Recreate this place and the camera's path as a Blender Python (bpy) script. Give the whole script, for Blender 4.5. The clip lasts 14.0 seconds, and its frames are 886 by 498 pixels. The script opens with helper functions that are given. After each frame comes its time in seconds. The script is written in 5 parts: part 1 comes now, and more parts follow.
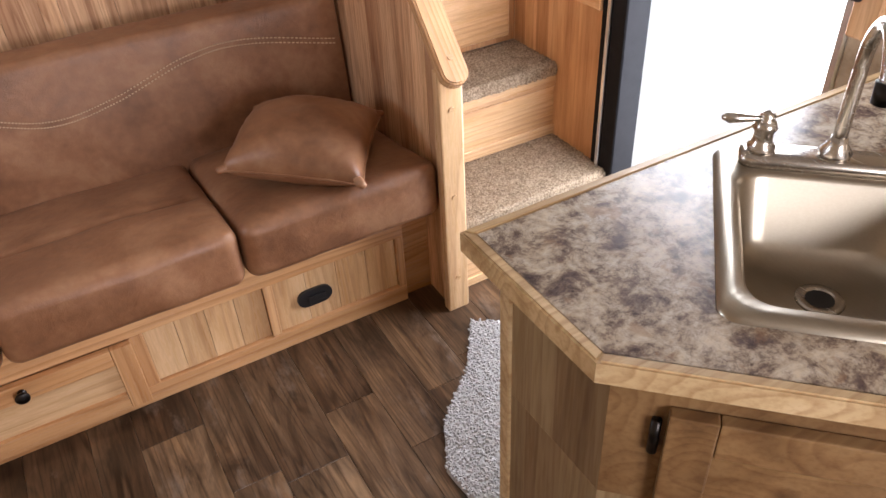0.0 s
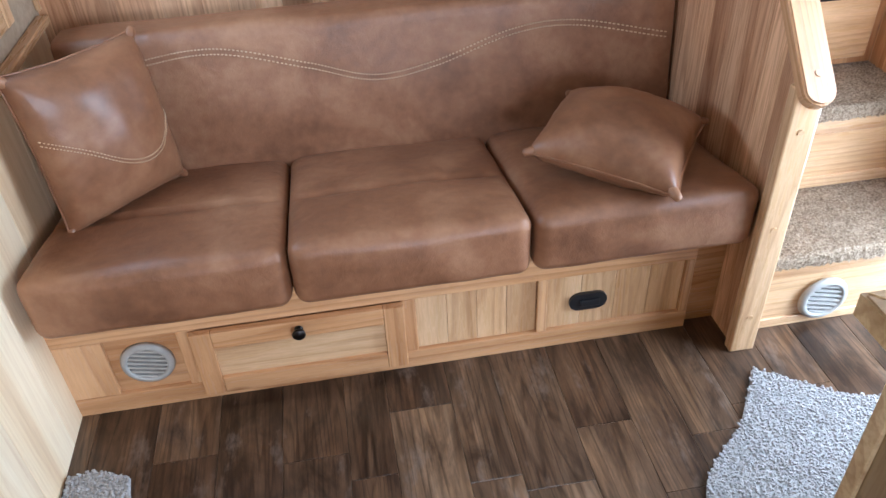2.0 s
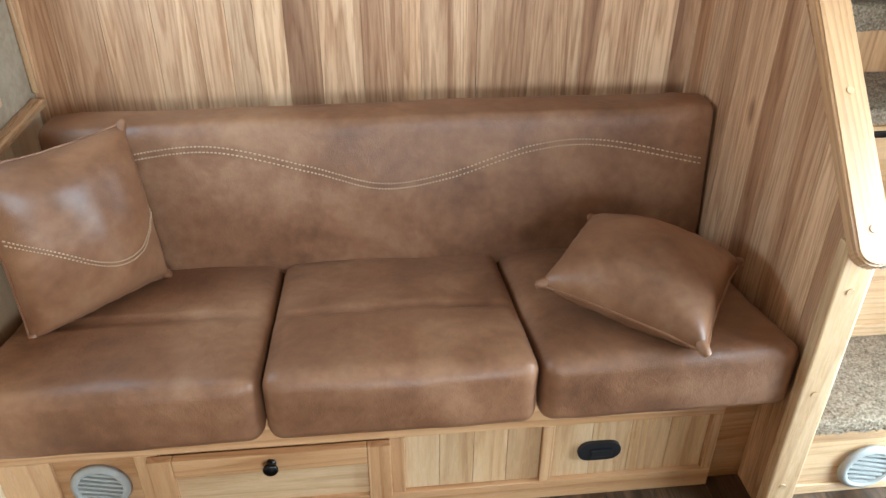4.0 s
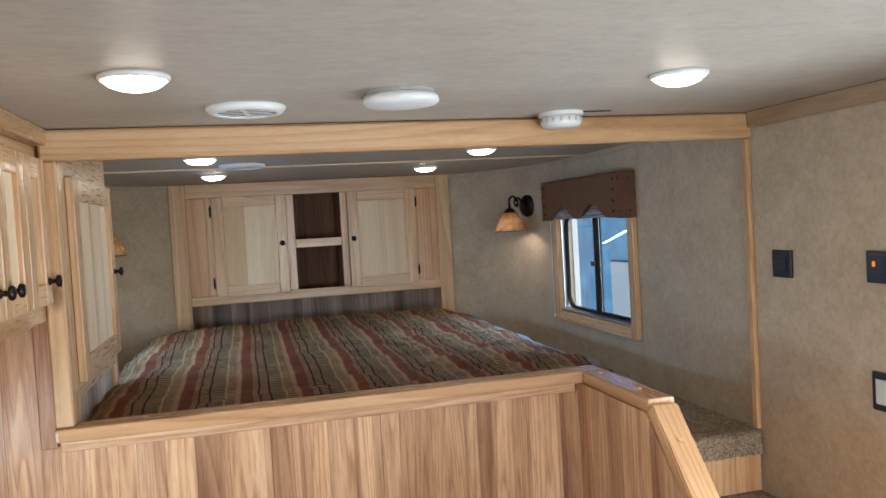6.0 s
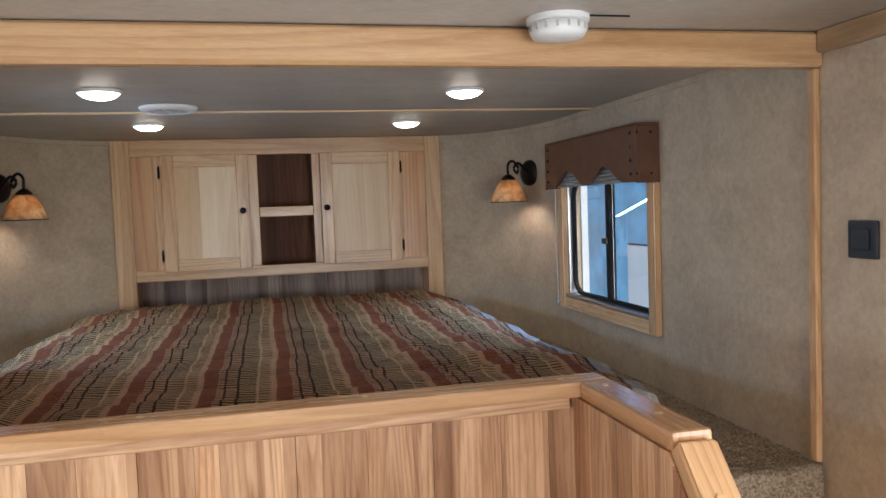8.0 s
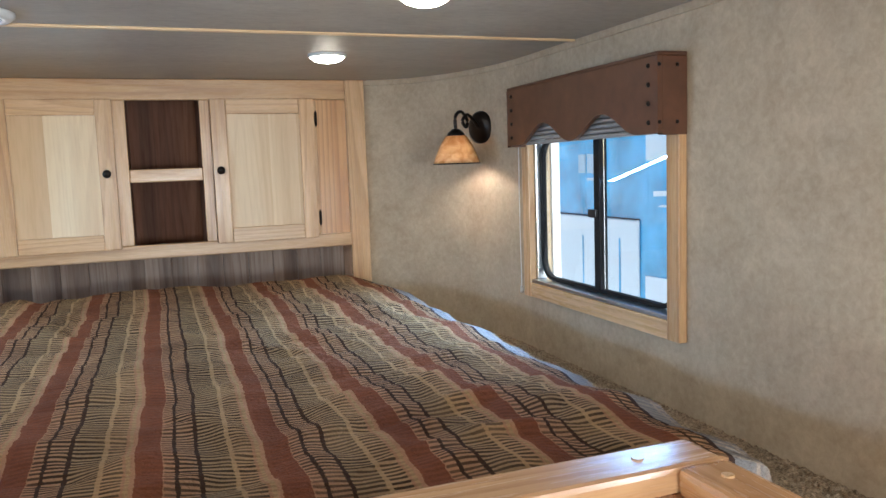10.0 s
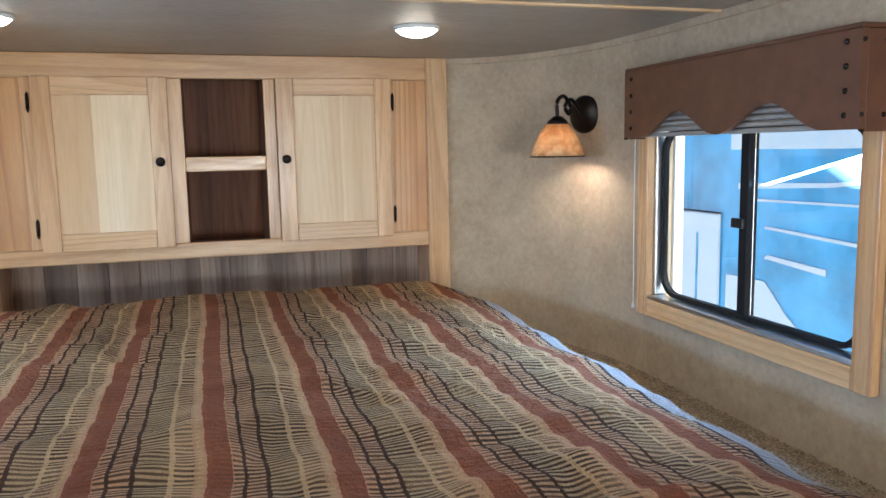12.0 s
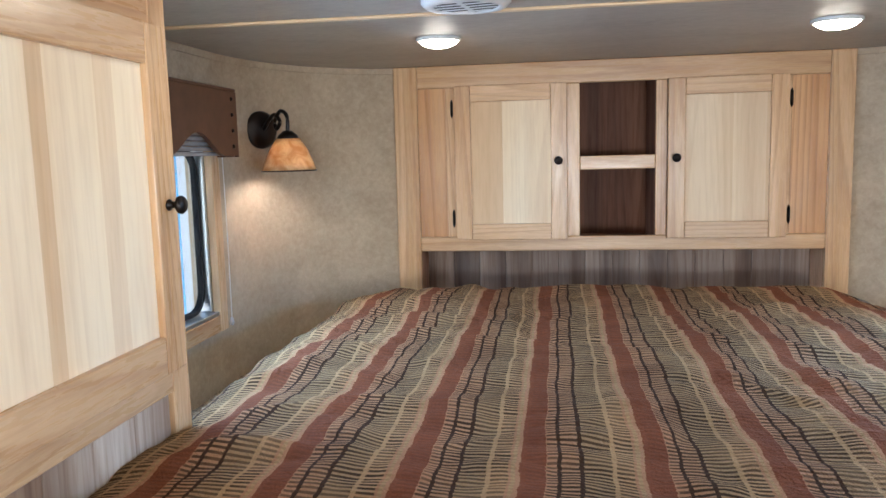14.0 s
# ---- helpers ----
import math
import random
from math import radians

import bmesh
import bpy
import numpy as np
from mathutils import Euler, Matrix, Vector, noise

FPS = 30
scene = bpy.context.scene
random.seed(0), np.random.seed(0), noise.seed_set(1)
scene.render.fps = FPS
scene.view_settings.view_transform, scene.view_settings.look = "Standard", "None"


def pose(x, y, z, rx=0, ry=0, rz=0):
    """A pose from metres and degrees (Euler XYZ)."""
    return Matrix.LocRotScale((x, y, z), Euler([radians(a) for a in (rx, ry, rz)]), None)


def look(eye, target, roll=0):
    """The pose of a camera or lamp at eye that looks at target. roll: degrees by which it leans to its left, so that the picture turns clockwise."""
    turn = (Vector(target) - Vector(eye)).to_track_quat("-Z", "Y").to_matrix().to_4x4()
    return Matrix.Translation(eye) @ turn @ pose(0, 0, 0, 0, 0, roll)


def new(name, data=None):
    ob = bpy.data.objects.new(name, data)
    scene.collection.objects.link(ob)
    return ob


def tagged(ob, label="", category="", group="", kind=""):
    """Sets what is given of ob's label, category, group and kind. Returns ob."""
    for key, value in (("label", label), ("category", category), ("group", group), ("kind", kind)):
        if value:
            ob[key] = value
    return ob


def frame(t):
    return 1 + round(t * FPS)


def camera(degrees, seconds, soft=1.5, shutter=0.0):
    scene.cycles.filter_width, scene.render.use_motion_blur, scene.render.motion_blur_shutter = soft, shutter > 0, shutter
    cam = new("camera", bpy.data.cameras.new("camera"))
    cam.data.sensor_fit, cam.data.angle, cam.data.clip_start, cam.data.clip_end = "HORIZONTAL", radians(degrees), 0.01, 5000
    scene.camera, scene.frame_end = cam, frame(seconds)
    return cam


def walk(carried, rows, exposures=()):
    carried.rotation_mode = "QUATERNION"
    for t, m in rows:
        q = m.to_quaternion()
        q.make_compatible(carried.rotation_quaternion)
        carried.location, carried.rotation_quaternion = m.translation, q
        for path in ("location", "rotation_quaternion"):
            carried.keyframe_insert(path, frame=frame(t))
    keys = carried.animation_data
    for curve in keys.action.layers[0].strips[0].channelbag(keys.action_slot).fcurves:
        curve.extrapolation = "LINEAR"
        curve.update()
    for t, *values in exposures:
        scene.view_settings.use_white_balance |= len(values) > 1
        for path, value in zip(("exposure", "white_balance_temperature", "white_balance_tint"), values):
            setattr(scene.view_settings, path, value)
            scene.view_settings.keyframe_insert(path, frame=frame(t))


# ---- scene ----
cam = camera(60.2, 14.0)
PATH = [
    (0, (0.064, 0.073, 1.542), (0.813, 1.473, 0.326), -3.2),
    (0.5, (0.031, 0.028, 1.54), (0.473, 1.608, 0.397), -4.3),
    (1, (-0.016, 0.079, 1.534), (0.324, 1.7, 0.413), -1.6),
    (1.5, (-0.062, 0.174, 1.528), (0.238, 1.804, 0.409), -1.7),
    (2, (-0.064, 0.251, 1.494), (0.153, 1.824, 0.279), -2.9),
    (2.2, (-0.074, 0.289, 1.466), (0.085, 1.831, 0.201), -2.9),
    (4.3, (0.017, 0.468, 1.512), (0.203, 2.228, 0.582), 0.1),
    (4.5, (-0.002, 0.429, 1.57), (0.212, 2.247, 0.762), -1.1),
    (5, (-0.047, 0.347, 1.622), (0.253, 2.246, 1.071), -3.1),
    (5.5, (-0.04, 0.307, 1.683), (0.393, 2.246, 1.452), -3.4),
    (6, (-0.013, 0.344, 1.693), (0.477, 2.281, 1.618), -3.3),
    (6.5, (0.068, 0.449, 1.692), (0.577, 2.383, 1.658), -2.8),
    (7, (0.146, 0.587, 1.664), (0.649, 2.522, 1.601), -3.2),
    (7.2, (0.177, 0.645, 1.649), (0.659, 2.584, 1.577), -3.3),
    (9.3, (0.336, 1.38, 1.591), (0.762, 3.321, 1.365), -1.3),
    (9.5, (0.328, 1.458, 1.586), (0.857, 3.373, 1.351), -1.0),
    (10, (0.333, 1.646, 1.602), (1.021, 3.511, 1.39), -2.0),
    (10.5, (0.379, 1.811, 1.625), (1.109, 3.659, 1.398), -1.1),
    (11, (0.48, 1.966, 1.639), (1.256, 3.794, 1.401), 0.7),
    (11.5, (0.435, 2.043, 1.645), (1.225, 3.861, 1.384), -0.7),
    (12, (0.312, 2.043, 1.642), (0.886, 3.941, 1.384), -1.1),
    (12.5, (0.242, 2.026, 1.648), (0.568, 3.983, 1.397), -1.1),
    (13, (0.241, 1.993, 1.644), (0.41, 3.97, 1.393), -1.2),
    (13.5, (0.201, 1.974, 1.656), (0.093, 3.954, 1.398), -1.7),
    (14, (0.16, 1.952, 1.656), (-0.136, 3.914, 1.407), -1.5),
]
EXPOSURES = [(0.0, -0.34, 6400, 16), (0.5, -0.30, 6300, 15), (1.0, -0.24, 6100, 14), (1.5, -0.15, 5800, 12), (2.2, -0.02, 5050, 3), (4.3, 0.0, 5300, -7), (5.2, -0.13, 5600, -2), (6.0, -0.28, 5950, 3),
             (7.2, -0.28, 6250, 8), (9.3, 0.22, 6050, 4), (10.5, 0.64, 6050, 2), (12.3, 0.62, 5950, 3), (13.0, 0.66, 6000, 4), (14.0, 0.66, 5850, 5)]
walk(cam, [(t, look(eye, target, roll)) for t, eye, target, roll in PATH], EXPOSURES)

# ---- world, sun, large lights ----
XL, XR, ZC, ZB = -0.83, 1.515, 1.973, 1.963      # left wall, right wall, ceiling, lower ceiling over the bed
YB = 2.432                            # bulkhead face
YN = 4.687                            # nose cabinet face
YBACK = -1.35

world = bpy.data.worlds.new("sky")
scene.world = world
world.use_nodes = True
wn = world.node_tree
sky = wn.nodes.new("ShaderNodeTexSky")
sky.sky_type = "NISHITA"
sky.sun_disc = False
sky.sun_elevation = radians(52)
sky.sun_rotation = radians(173)
wn.links.new(sky.outputs[0], wn.nodes["Background"].inputs[0])
wn.nodes["Background"].inputs[1].default_value = 0.15

sun = new("sun", bpy.data.lights.new("sun", "SUN"))
sun.data.energy, sun.data.angle, sun.data.color = 5.0, radians(0.6), (1.0, 0.95, 0.86)
sun.matrix_world = look((0.12, -1.0, 1.25), (0, 0, 0))


def area(name, place, target, w, h, watts, colour, spread=180):
    ob = new(name, bpy.data.lights.new(name, "AREA"))
    ob.data.shape, ob.data.size, ob.data.size_y = "RECTANGLE", w, h
    ob.data.energy, ob.data.color = watts, colour
    ob.data.spread = radians(spread)
    ob.matrix_world = look(place, target)
    return ob


area("door_daylight", (XR + 0.08, 1.31, 0.80), (0, 1.45, 0.40), 0.6, 1.4, 46, (0.90, 0.95, 1.0))
area("window_daylight", (XR - 0.022, 3.57, 1.60), (0.80, 3.45, 1.12), 0.66, 0.13, 7.0, (0.34, 0.58, 1.0), 100)
area("window_daylight_bed_left", (XL + 0.022, 3.63, 1.60), (0.05, 3.45, 1.02), 0.66, 0.13, 9.0, (0.40, 0.63, 1.0), 150)
area("window_daylight_sofa", (XL + 0.022, 1.80, 1.15), (1.45, 1.70, 1.30), 0.60, 0.16, 9.0, (0.72, 0.86, 1.0), 170)
# added fill from behind the camera, brightens sofa, floor and right wall
area("galley_window_daylight", (0.6, YBACK - 0.03, 1.35), (0.5, 1.5, 0.95), 0.9, 0.6, 58, (0.97, 0.97, 1.0))

# ---- materials ----


def mat(name, rough=0.5, metal=0.0, spec=0.5):
    m = bpy.data.materials.new(name)
    m.use_nodes = True
    b = m.node_tree.nodes["Principled BSDF"]
    b.inputs["Roughness"].default_value = rough
    b.inputs["Metallic"].default_value = metal
    b.inputs["Specular IOR Level"].default_value = spec
    return m, m.node_tree, b


def node(nt, kind, **kw):
    n = nt.nodes.new(kind)
    for k, v in kw.items():
        n.inputs[k].default_value = v
    return n


def ramp(nt, source, stops, constant=False):
    r = nt.nodes.new("ShaderNodeValToRGB")
    r.color_ramp.interpolation = "CONSTANT" if constant else "LINEAR"
    el = r.color_ramp.elements
    while len(el) < len(stops):
        el.new(0.5)
    for e, (p, c) in zip(el, stops):
        e.position, e.color = p, (*c, 1)
    nt.links.new(source, r.inputs[0])
    return r.outputs[0]


def mathn(nt, op, a, b=None, c=None):
    n = nt.nodes.new("ShaderNodeMath")
    n.operation = op
    for i, v in enumerate((a, b, c)):
        if v is None:
            continue
        if isinstance(v, (int, float)):
            n.inputs[i].default_value = v
        else:
            nt.links.new(v, n.inputs[i])
    return n.outputs[0]


def mix(nt, fac, a, b, kind="MIX"):
    n = nt.nodes.new("ShaderNodeMix")
    n.data_type, n.blend_type = "RGBA", kind
    for sock, v in ((n.inputs[0], fac), (n.inputs[6], a), (n.inputs[7], b)):
        if isinstance(v, (int, float)):
            sock.default_value = v
        elif isinstance(v, tuple):
            sock.default_value = (*v, 1)
        else:
            nt.links.new(v, sock)
    return n.outputs[2]


def bump(nt, bsdf, height, strength=0.3, distance=0.002):
    n = node(nt, "ShaderNodeBump", Strength=strength, Distance=distance)
    nt.links.new(height, n.inputs["Height"])
    nt.links.new(n.outputs[0], bsdf.inputs["Normal"])


def coords(nt, scale=(1, 1, 1), shift=True):
    """Object coordinates, moved by the object's own random number, stretched by scale."""
    tc = nt.nodes.new("ShaderNodeTexCoord")
    v = tc.outputs["Object"]
    rnd = nt.nodes.new("ShaderNodeObjectInfo").outputs["Random"]
    if shift:
        add = nt.nodes.new("ShaderNodeVectorMath")
        add.operation = "MULTIPLY_ADD"
        comb = nt.nodes.new("ShaderNodeCombineXYZ")
        for i in range(3):
            nt.links.new(rnd, comb.inputs[i])
        nt.links.new(comb.outputs[0], add.inputs[0])
        add.inputs[1].default_value = (7.3, 11.9, 5.7)
        nt.links.new(v, add.inputs[2])
        v = add.outputs[0]
    m = nt.nodes.new("ShaderNodeMapping")
    m.inputs["Scale"].default_value = scale
    nt.links.new(v, m.inputs["Vector"])
    return m.outputs[0], rnd


def noise_tex(nt, vec, scale, detail=3.0, rough=0.55, distortion=0.0):
    n = node(nt, "ShaderNodeTexNoise", Scale=scale, Detail=detail, Roughness=rough, Distortion=distortion)
    nt.links.new(vec, n.inputs["Vector"])
    return n.outputs["Fac"]


def wood(name, light, mid, dark, axis="z", rough=0.42, spread=0.35, boards=0.0, figure=0.5, pores=0.55, count=26.0, across=4.2, staves=((0.70, 0.58, 0.47), (0.96, 0.93, 0.90), (1.10, 1.09, 1.07))):
    """Wood with the grain along an axis; boards: width of glued strips of differing tone, 0 for none; figure: strength of the rings."""
    m, nt, b = mat(name, rough)
    vec, rnd = coords(nt, {"x": (0.07, 1, 1), "y": (1, 0.07, 1), "z": (1, 1, 0.07)}[axis])
    warp = noise_tex(nt, vec, 6.0, 3, 0.5, 0.9)
    fine = noise_tex(nt, vec, 130.0, 3, 0.6)
    # rings: contour lines of a slow field, so that they close in arches along the grain; each ring darkens slowly and ends sharply
    slow, _ = coords(nt, {"x": (0.045, 1, 1), "y": (1, 0.045, 1), "z": (1, 1, 0.045)}[axis])
    field = noise_tex(nt, slow, across, 2, 0.42, 0.15)
    field = mathn(nt, "ADD", field, mathn(nt, "MULTIPLY", noise_tex(nt, vec, 38.0, 2, 0.5), 0.012))
    rings = mathn(nt, "FRACT", mathn(nt, "MULTIPLY", field, count))
    base = ramp(nt, warp, [(0.30, dark), (0.45, mid), (0.62, light)])
    col = mix(nt, figure, base, ramp(nt, rings, [(0.0, (0.70, 0.58, 0.47)), (0.10, (1.04, 1.04, 1.04)), (0.55, (0.98, 0.96, 0.94)), (0.97, (0.62, 0.48, 0.37))]), "MULTIPLY")
    col = mix(nt, pores, col, ramp(nt, fine, [(0.36, (0.76, 0.68, 0.60)), (0.55, (1, 1, 1))]), "MULTIPLY")
    tone = ramp(nt, rnd, [(0.0, (1 - spread, 1 - spread * 1.12, 1 - spread * 1.22)), (0.5, (1, 1, 1)), (1.0, (1.07, 1.05, 1.01))])
    col = mix(nt, 0.8, col, tone, "MULTIPLY")
    if boards:
        wide, _ = coords(nt, {"x": (0.0, 1 / boards, 1 / boards), "y": (1 / boards, 0.0, 1 / boards), "z": (1 / boards, 1 / boards, 0.0)}[axis])
        vor = node(nt, "ShaderNodeTexVoronoi", Scale=1.0)
        nt.links.new(wide, vor.inputs["Vector"])
        strip = ramp(nt, vor.outputs["Color"], [(0.22, staves[0]), (0.45, staves[1]), (0.85, staves[2])])
        col = mix(nt, 0.8, col, strip, "MULTIPLY")
    knots = node(nt, "ShaderNodeTexVoronoi", Scale=3.4)
    kv, _ = coords(nt, {"x": (0.45, 1, 1), "y": (1, 0.45, 1), "z": (1, 1, 0.45)}[axis])
    nt.links.new(kv, knots.inputs["Vector"])
    knot = ramp(nt, knots.outputs["Distance"], [(0.03, (0.30, 0.20, 0.13)), (0.07, (1, 1, 1))])
    col = mix(nt, 0.7, col, knot, "MULTIPLY")
    nt.links.new(col, b.inputs["Base Color"])
    nt.links.new(ramp(nt, fine, [(0.3, (rough + 0.12,) * 3), (0.7, (rough - 0.06,) * 3)]), b.inputs["Roughness"])
    bump(nt, b, mathn(nt, "ADD", fine, mathn(nt, "MULTIPLY", rings, 0.5)), 0.14, 0.0012)
    return m


PINE = ((0.73, 0.495, 0.282), (0.63, 0.396, 0.206), (0.46, 0.255, 0.117))
HEART = ((0.70, 0.435, 0.235), (0.60, 0.335, 0.160), (0.44, 0.215, 0.092))
STAVES = ((0.76, 0.60, 0.44), (1.0, 0.985, 0.96), (1.06, 1.07, 1.07))
M = {}
for ax in "xyz":
    M["pine_" + ax] = wood("pine_" + ax, *PINE, axis=ax, spread=0.15, figure=0.40, rough=0.27)
    M["heart_" + ax] = wood("heartwood_pine_" + ax, *HEART, axis=ax, spread=0.16, figure=0.5, rough=0.21)
    M["pale_" + ax] = wood("pale_hickory_" + ax, (0.87, 0.725, 0.520), (0.82, 0.655, 0.445), (0.69, 0.500, 0.310), axis=ax, spread=0.06, boards=0.105, figure=0.12, pores=0.2, staves=STAVES)
    M["panel_" + ax] = wood("panelling_" + ax, (0.77, 0.500, 0.300), (0.61, 0.360, 0.202), (0.37, 0.190, 0.100), axis=ax, rough=0.38, spread=0.30, boards=0.085, figure=0.60, pores=0.85, count=24.0, across=8.0, staves=((0.70, 0.58, 0.50), (0.97, 0.94, 0.92), (1.12, 1.11, 1.08)))
M["cornice_y"] = wood("cornice_strip", (0.55, 0.42, 0.275), (0.48, 0.355, 0.22), (0.37, 0.26, 0.155), axis="y", spread=0.06, figure=0.3)
M["orange_z"] = wood("stair_panel", (0.70, 0.455, 0.255), (0.60, 0.355, 0.180), (0.43, 0.230, 0.105), axis="z", spread=0.10, boards=0.10, figure=0.3)
M["grey_z"] = wood("weathered_back", (0.40, 0.295, 0.225), (0.255, 0.175, 0.130), (0.125, 0.080, 0.058), axis="z", spread=0.1, boards=0.06)
M["washed_z"] = wood("washed_panel", (0.66, 0.57, 0.47), (0.48, 0.375, 0.285), (0.27, 0.18, 0.12), axis="z", spread=0.15, boards=0.08)
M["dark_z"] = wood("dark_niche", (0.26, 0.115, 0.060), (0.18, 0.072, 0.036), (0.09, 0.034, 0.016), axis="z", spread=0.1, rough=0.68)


def plank_material(name, tan):
    """tan: how far the plank leans to the pale brown print."""
    m, nt, b = mat(name, 0.28)
    vec, rnd = coords(nt, (1, 0.09, 1))
    big = noise_tex(nt, vec, 11, 6, 0.66, 1.6)
    fine = noise_tex(nt, vec, 120, 4, 0.6)
    dark = ramp(nt, big, [(0.32, (0.026, 0.014, 0.009)), (0.45, (0.056, 0.030, 0.017)), (0.58, (0.090, 0.051, 0.029)), (0.74, (0.150, 0.092, 0.055))])
    pale = ramp(nt, big, [(0.30, (0.105, 0.063, 0.036)), (0.48, (0.175, 0.110, 0.064)), (0.70, (0.265, 0.178, 0.110))])
    col = mix(nt, mathn(nt, "MULTIPLY_ADD", rnd, 0.16, tan), dark, pale)
    col = mix(nt, 0.55, col, ramp(nt, fine, [(0.35, (0.50, 0.46, 0.43)), (0.58, (1.08, 1.05, 1.0))]), "MULTIPLY")
    slow, _ = coords(nt, (1, 0.055, 1))
    lines = mathn(nt, "FRACT", mathn(nt, "MULTIPLY", noise_tex(nt, slow, 8.0, 3, 0.45, 0.3), 20.0))
    col = mix(nt, 0.8, col, ramp(nt, lines, [(0.0, (0.42, 0.38, 0.35)), (0.16, (1.05, 1.04, 1.02)), (0.75, (1, 1, 1)), (0.98, (0.48, 0.44, 0.41))]), "MULTIPLY")
    patch, _ = coords(nt, (1, 0.3, 1))
    col = mix(nt, 0.9, col, ramp(nt, noise_tex(nt, patch, 8, 5, 0.65, 0.9), [(0.36, (0.30, 0.27, 0.25)), (0.50, (0.9, 0.87, 0.85)), (0.64, (1.35, 1.28, 1.15))]), "MULTIPLY")
    wash, _ = coords(nt, (1, 0.4, 1))
    grey = noise_tex(nt, wash, 12, 5, 0.7)
    col = mix(nt, ramp(nt, grey, [(0.57, (0, 0, 0)), (0.70, (0.45, 0.45, 0.45))]), col, (0.22, 0.17, 0.135))
    nt.links.new(col, b.inputs["Base Color"])
    bump(nt, b, fine, 0.25, 0.0015)
    return m


def leather_material(name, gloss):
    m, nt, b = mat(name, 0.46)
    vec, rnd = coords(nt)
    big = noise_tex(nt, vec, 4.5, 4, 0.55, 0.4)
    mid = noise_tex(nt, vec, 34, 3, 0.6)
    vor = node(nt, "ShaderNodeTexVoronoi", Scale=330.0)
    nt.links.new(vec, vor.inputs["Vector"])
    col = ramp(nt, mathn(nt, "ADD", mathn(nt, "MULTIPLY", big, 0.75), mathn(nt, "MULTIPLY", mid, 0.25)),
               [(0.34, (0.150, 0.062, 0.028)), (0.5, (0.242, 0.108, 0.051)), (0.66, (0.345, 0.174, 0.088))])
    nt.links.new(col, b.inputs["Base Color"])
    nt.links.new(ramp(nt, big, [(0.35, (0.40 - gloss,) * 3), (0.65, (0.52 - gloss,) * 3)]), b.inputs["Roughness"])
    h = mathn(nt, "ADD", mathn(nt, "MULTIPLY", vor.outputs["Distance"], 0.5), mathn(nt, "MULTIPLY", mid, 1.6 - 18.0 * gloss))
    wr = noise_tex(nt, vec, 14, 5, 0.65, 1.8)
    h = mathn(nt, "ADD", h, mathn(nt, "MULTIPLY", wr, 3.0 - 40.0 * gloss))
    bump(nt, b, h, 0.25 - gloss * 2.2, 0.003)
    b.inputs["Sheen Weight"].default_value = 0.0
    return m


def paper_material(name, a, c, rough=0.75, streak=(1, 1, 1)):
    """Fabric-like wall covering: soft mottling, fine weave."""
    m, nt, b = mat(name, rough, spec=0.3)
    vec, _ = coords(nt, streak, shift=False)
    big = noise_tex(nt, vec, 7, 5, 0.62, 0.5)
    fine = noise_tex(nt, vec, 55, 5, 0.7, 0.4)
    weave = noise_tex(nt, vec, 420, 2, 0.6)
    f = mathn(nt, "ADD", mathn(nt, "MULTIPLY", big, 0.45), mathn(nt, "MULTIPLY", fine, 0.55))
    nt.links.new(ramp(nt, f, [(0.34, a), (0.66, c)]), b.inputs["Base Color"])
    bump(nt, b, mathn(nt, "ADD", mathn(nt, "MULTIPLY", fine, 0.6), mathn(nt, "MULTIPLY", weave, 0.4)), 0.25, 0.0015)
    return m


def carpet_material(name, a, c, scale=260.0):
    m, nt, b = mat(name, 0.95, spec=0.1)
    vec, _ = coords(nt, shift=False)
    n1 = noise_tex(nt, vec, scale, 3, 0.7)
    n2 = noise_tex(nt, vec, 24, 3, 0.6)
    f = mathn(nt, "ADD", mathn(nt, "MULTIPLY", n1, 0.75), mathn(nt, "MULTIPLY", n2, 0.25))
    nt.links.new(ramp(nt, f, [(0.36, a), (0.64, c)]), b.inputs["Base Color"])
    bump(nt, b, n1, 0.9, 0.006)
    return m


def counter_material():
    m, nt, b = mat("laminate", 0.27, spec=0.45)
    vec, _ = coords(nt, shift=False)
    n1 = noise_tex(nt, vec, 18, 6, 0.74, 0.3)
    n2 = noise_tex(nt, vec, 44, 6, 0.78, 0.35)
    n3 = noise_tex(nt, vec, 110, 3, 0.6)
    col = ramp(nt, n1, [(0.38, (0.105, 0.072, 0.066)), (0.45, (0.22, 0.165, 0.125)), (0.51, (0.40, 0.33, 0.25)), (0.60, (0.52, 0.45, 0.36))])
    patch = ramp(nt, n2, [(0.38, (0.16, 0.095, 0.10)), (0.43, (0.62, 0.56, 0.55)), (0.50, (1.0, 0.97, 0.95)), (0.62, (1.15, 1.08, 0.98))])
    col = mix(nt, 0.65, col, patch, "MULTIPLY")
    rusty = noise_tex(nt, vec, 21, 4, 0.6, 0.5)
    col = mix(nt, ramp(nt, rusty, [(0.60, (0, 0, 0)), (0.66, (0.5, 0.5, 0.5))]), col, (0.26, 0.15, 0.085))
    col = mix(nt, ramp(nt, n3, [(0.60, (0, 0, 0)), (0.72, (0.35, 0.35, 0.35))]), col, (0.10, 0.08, 0.075))
    nt.links.new(col, b.inputs["Base Color"])
    bump(nt, b, n3, 0.05, 0.001)
    return m


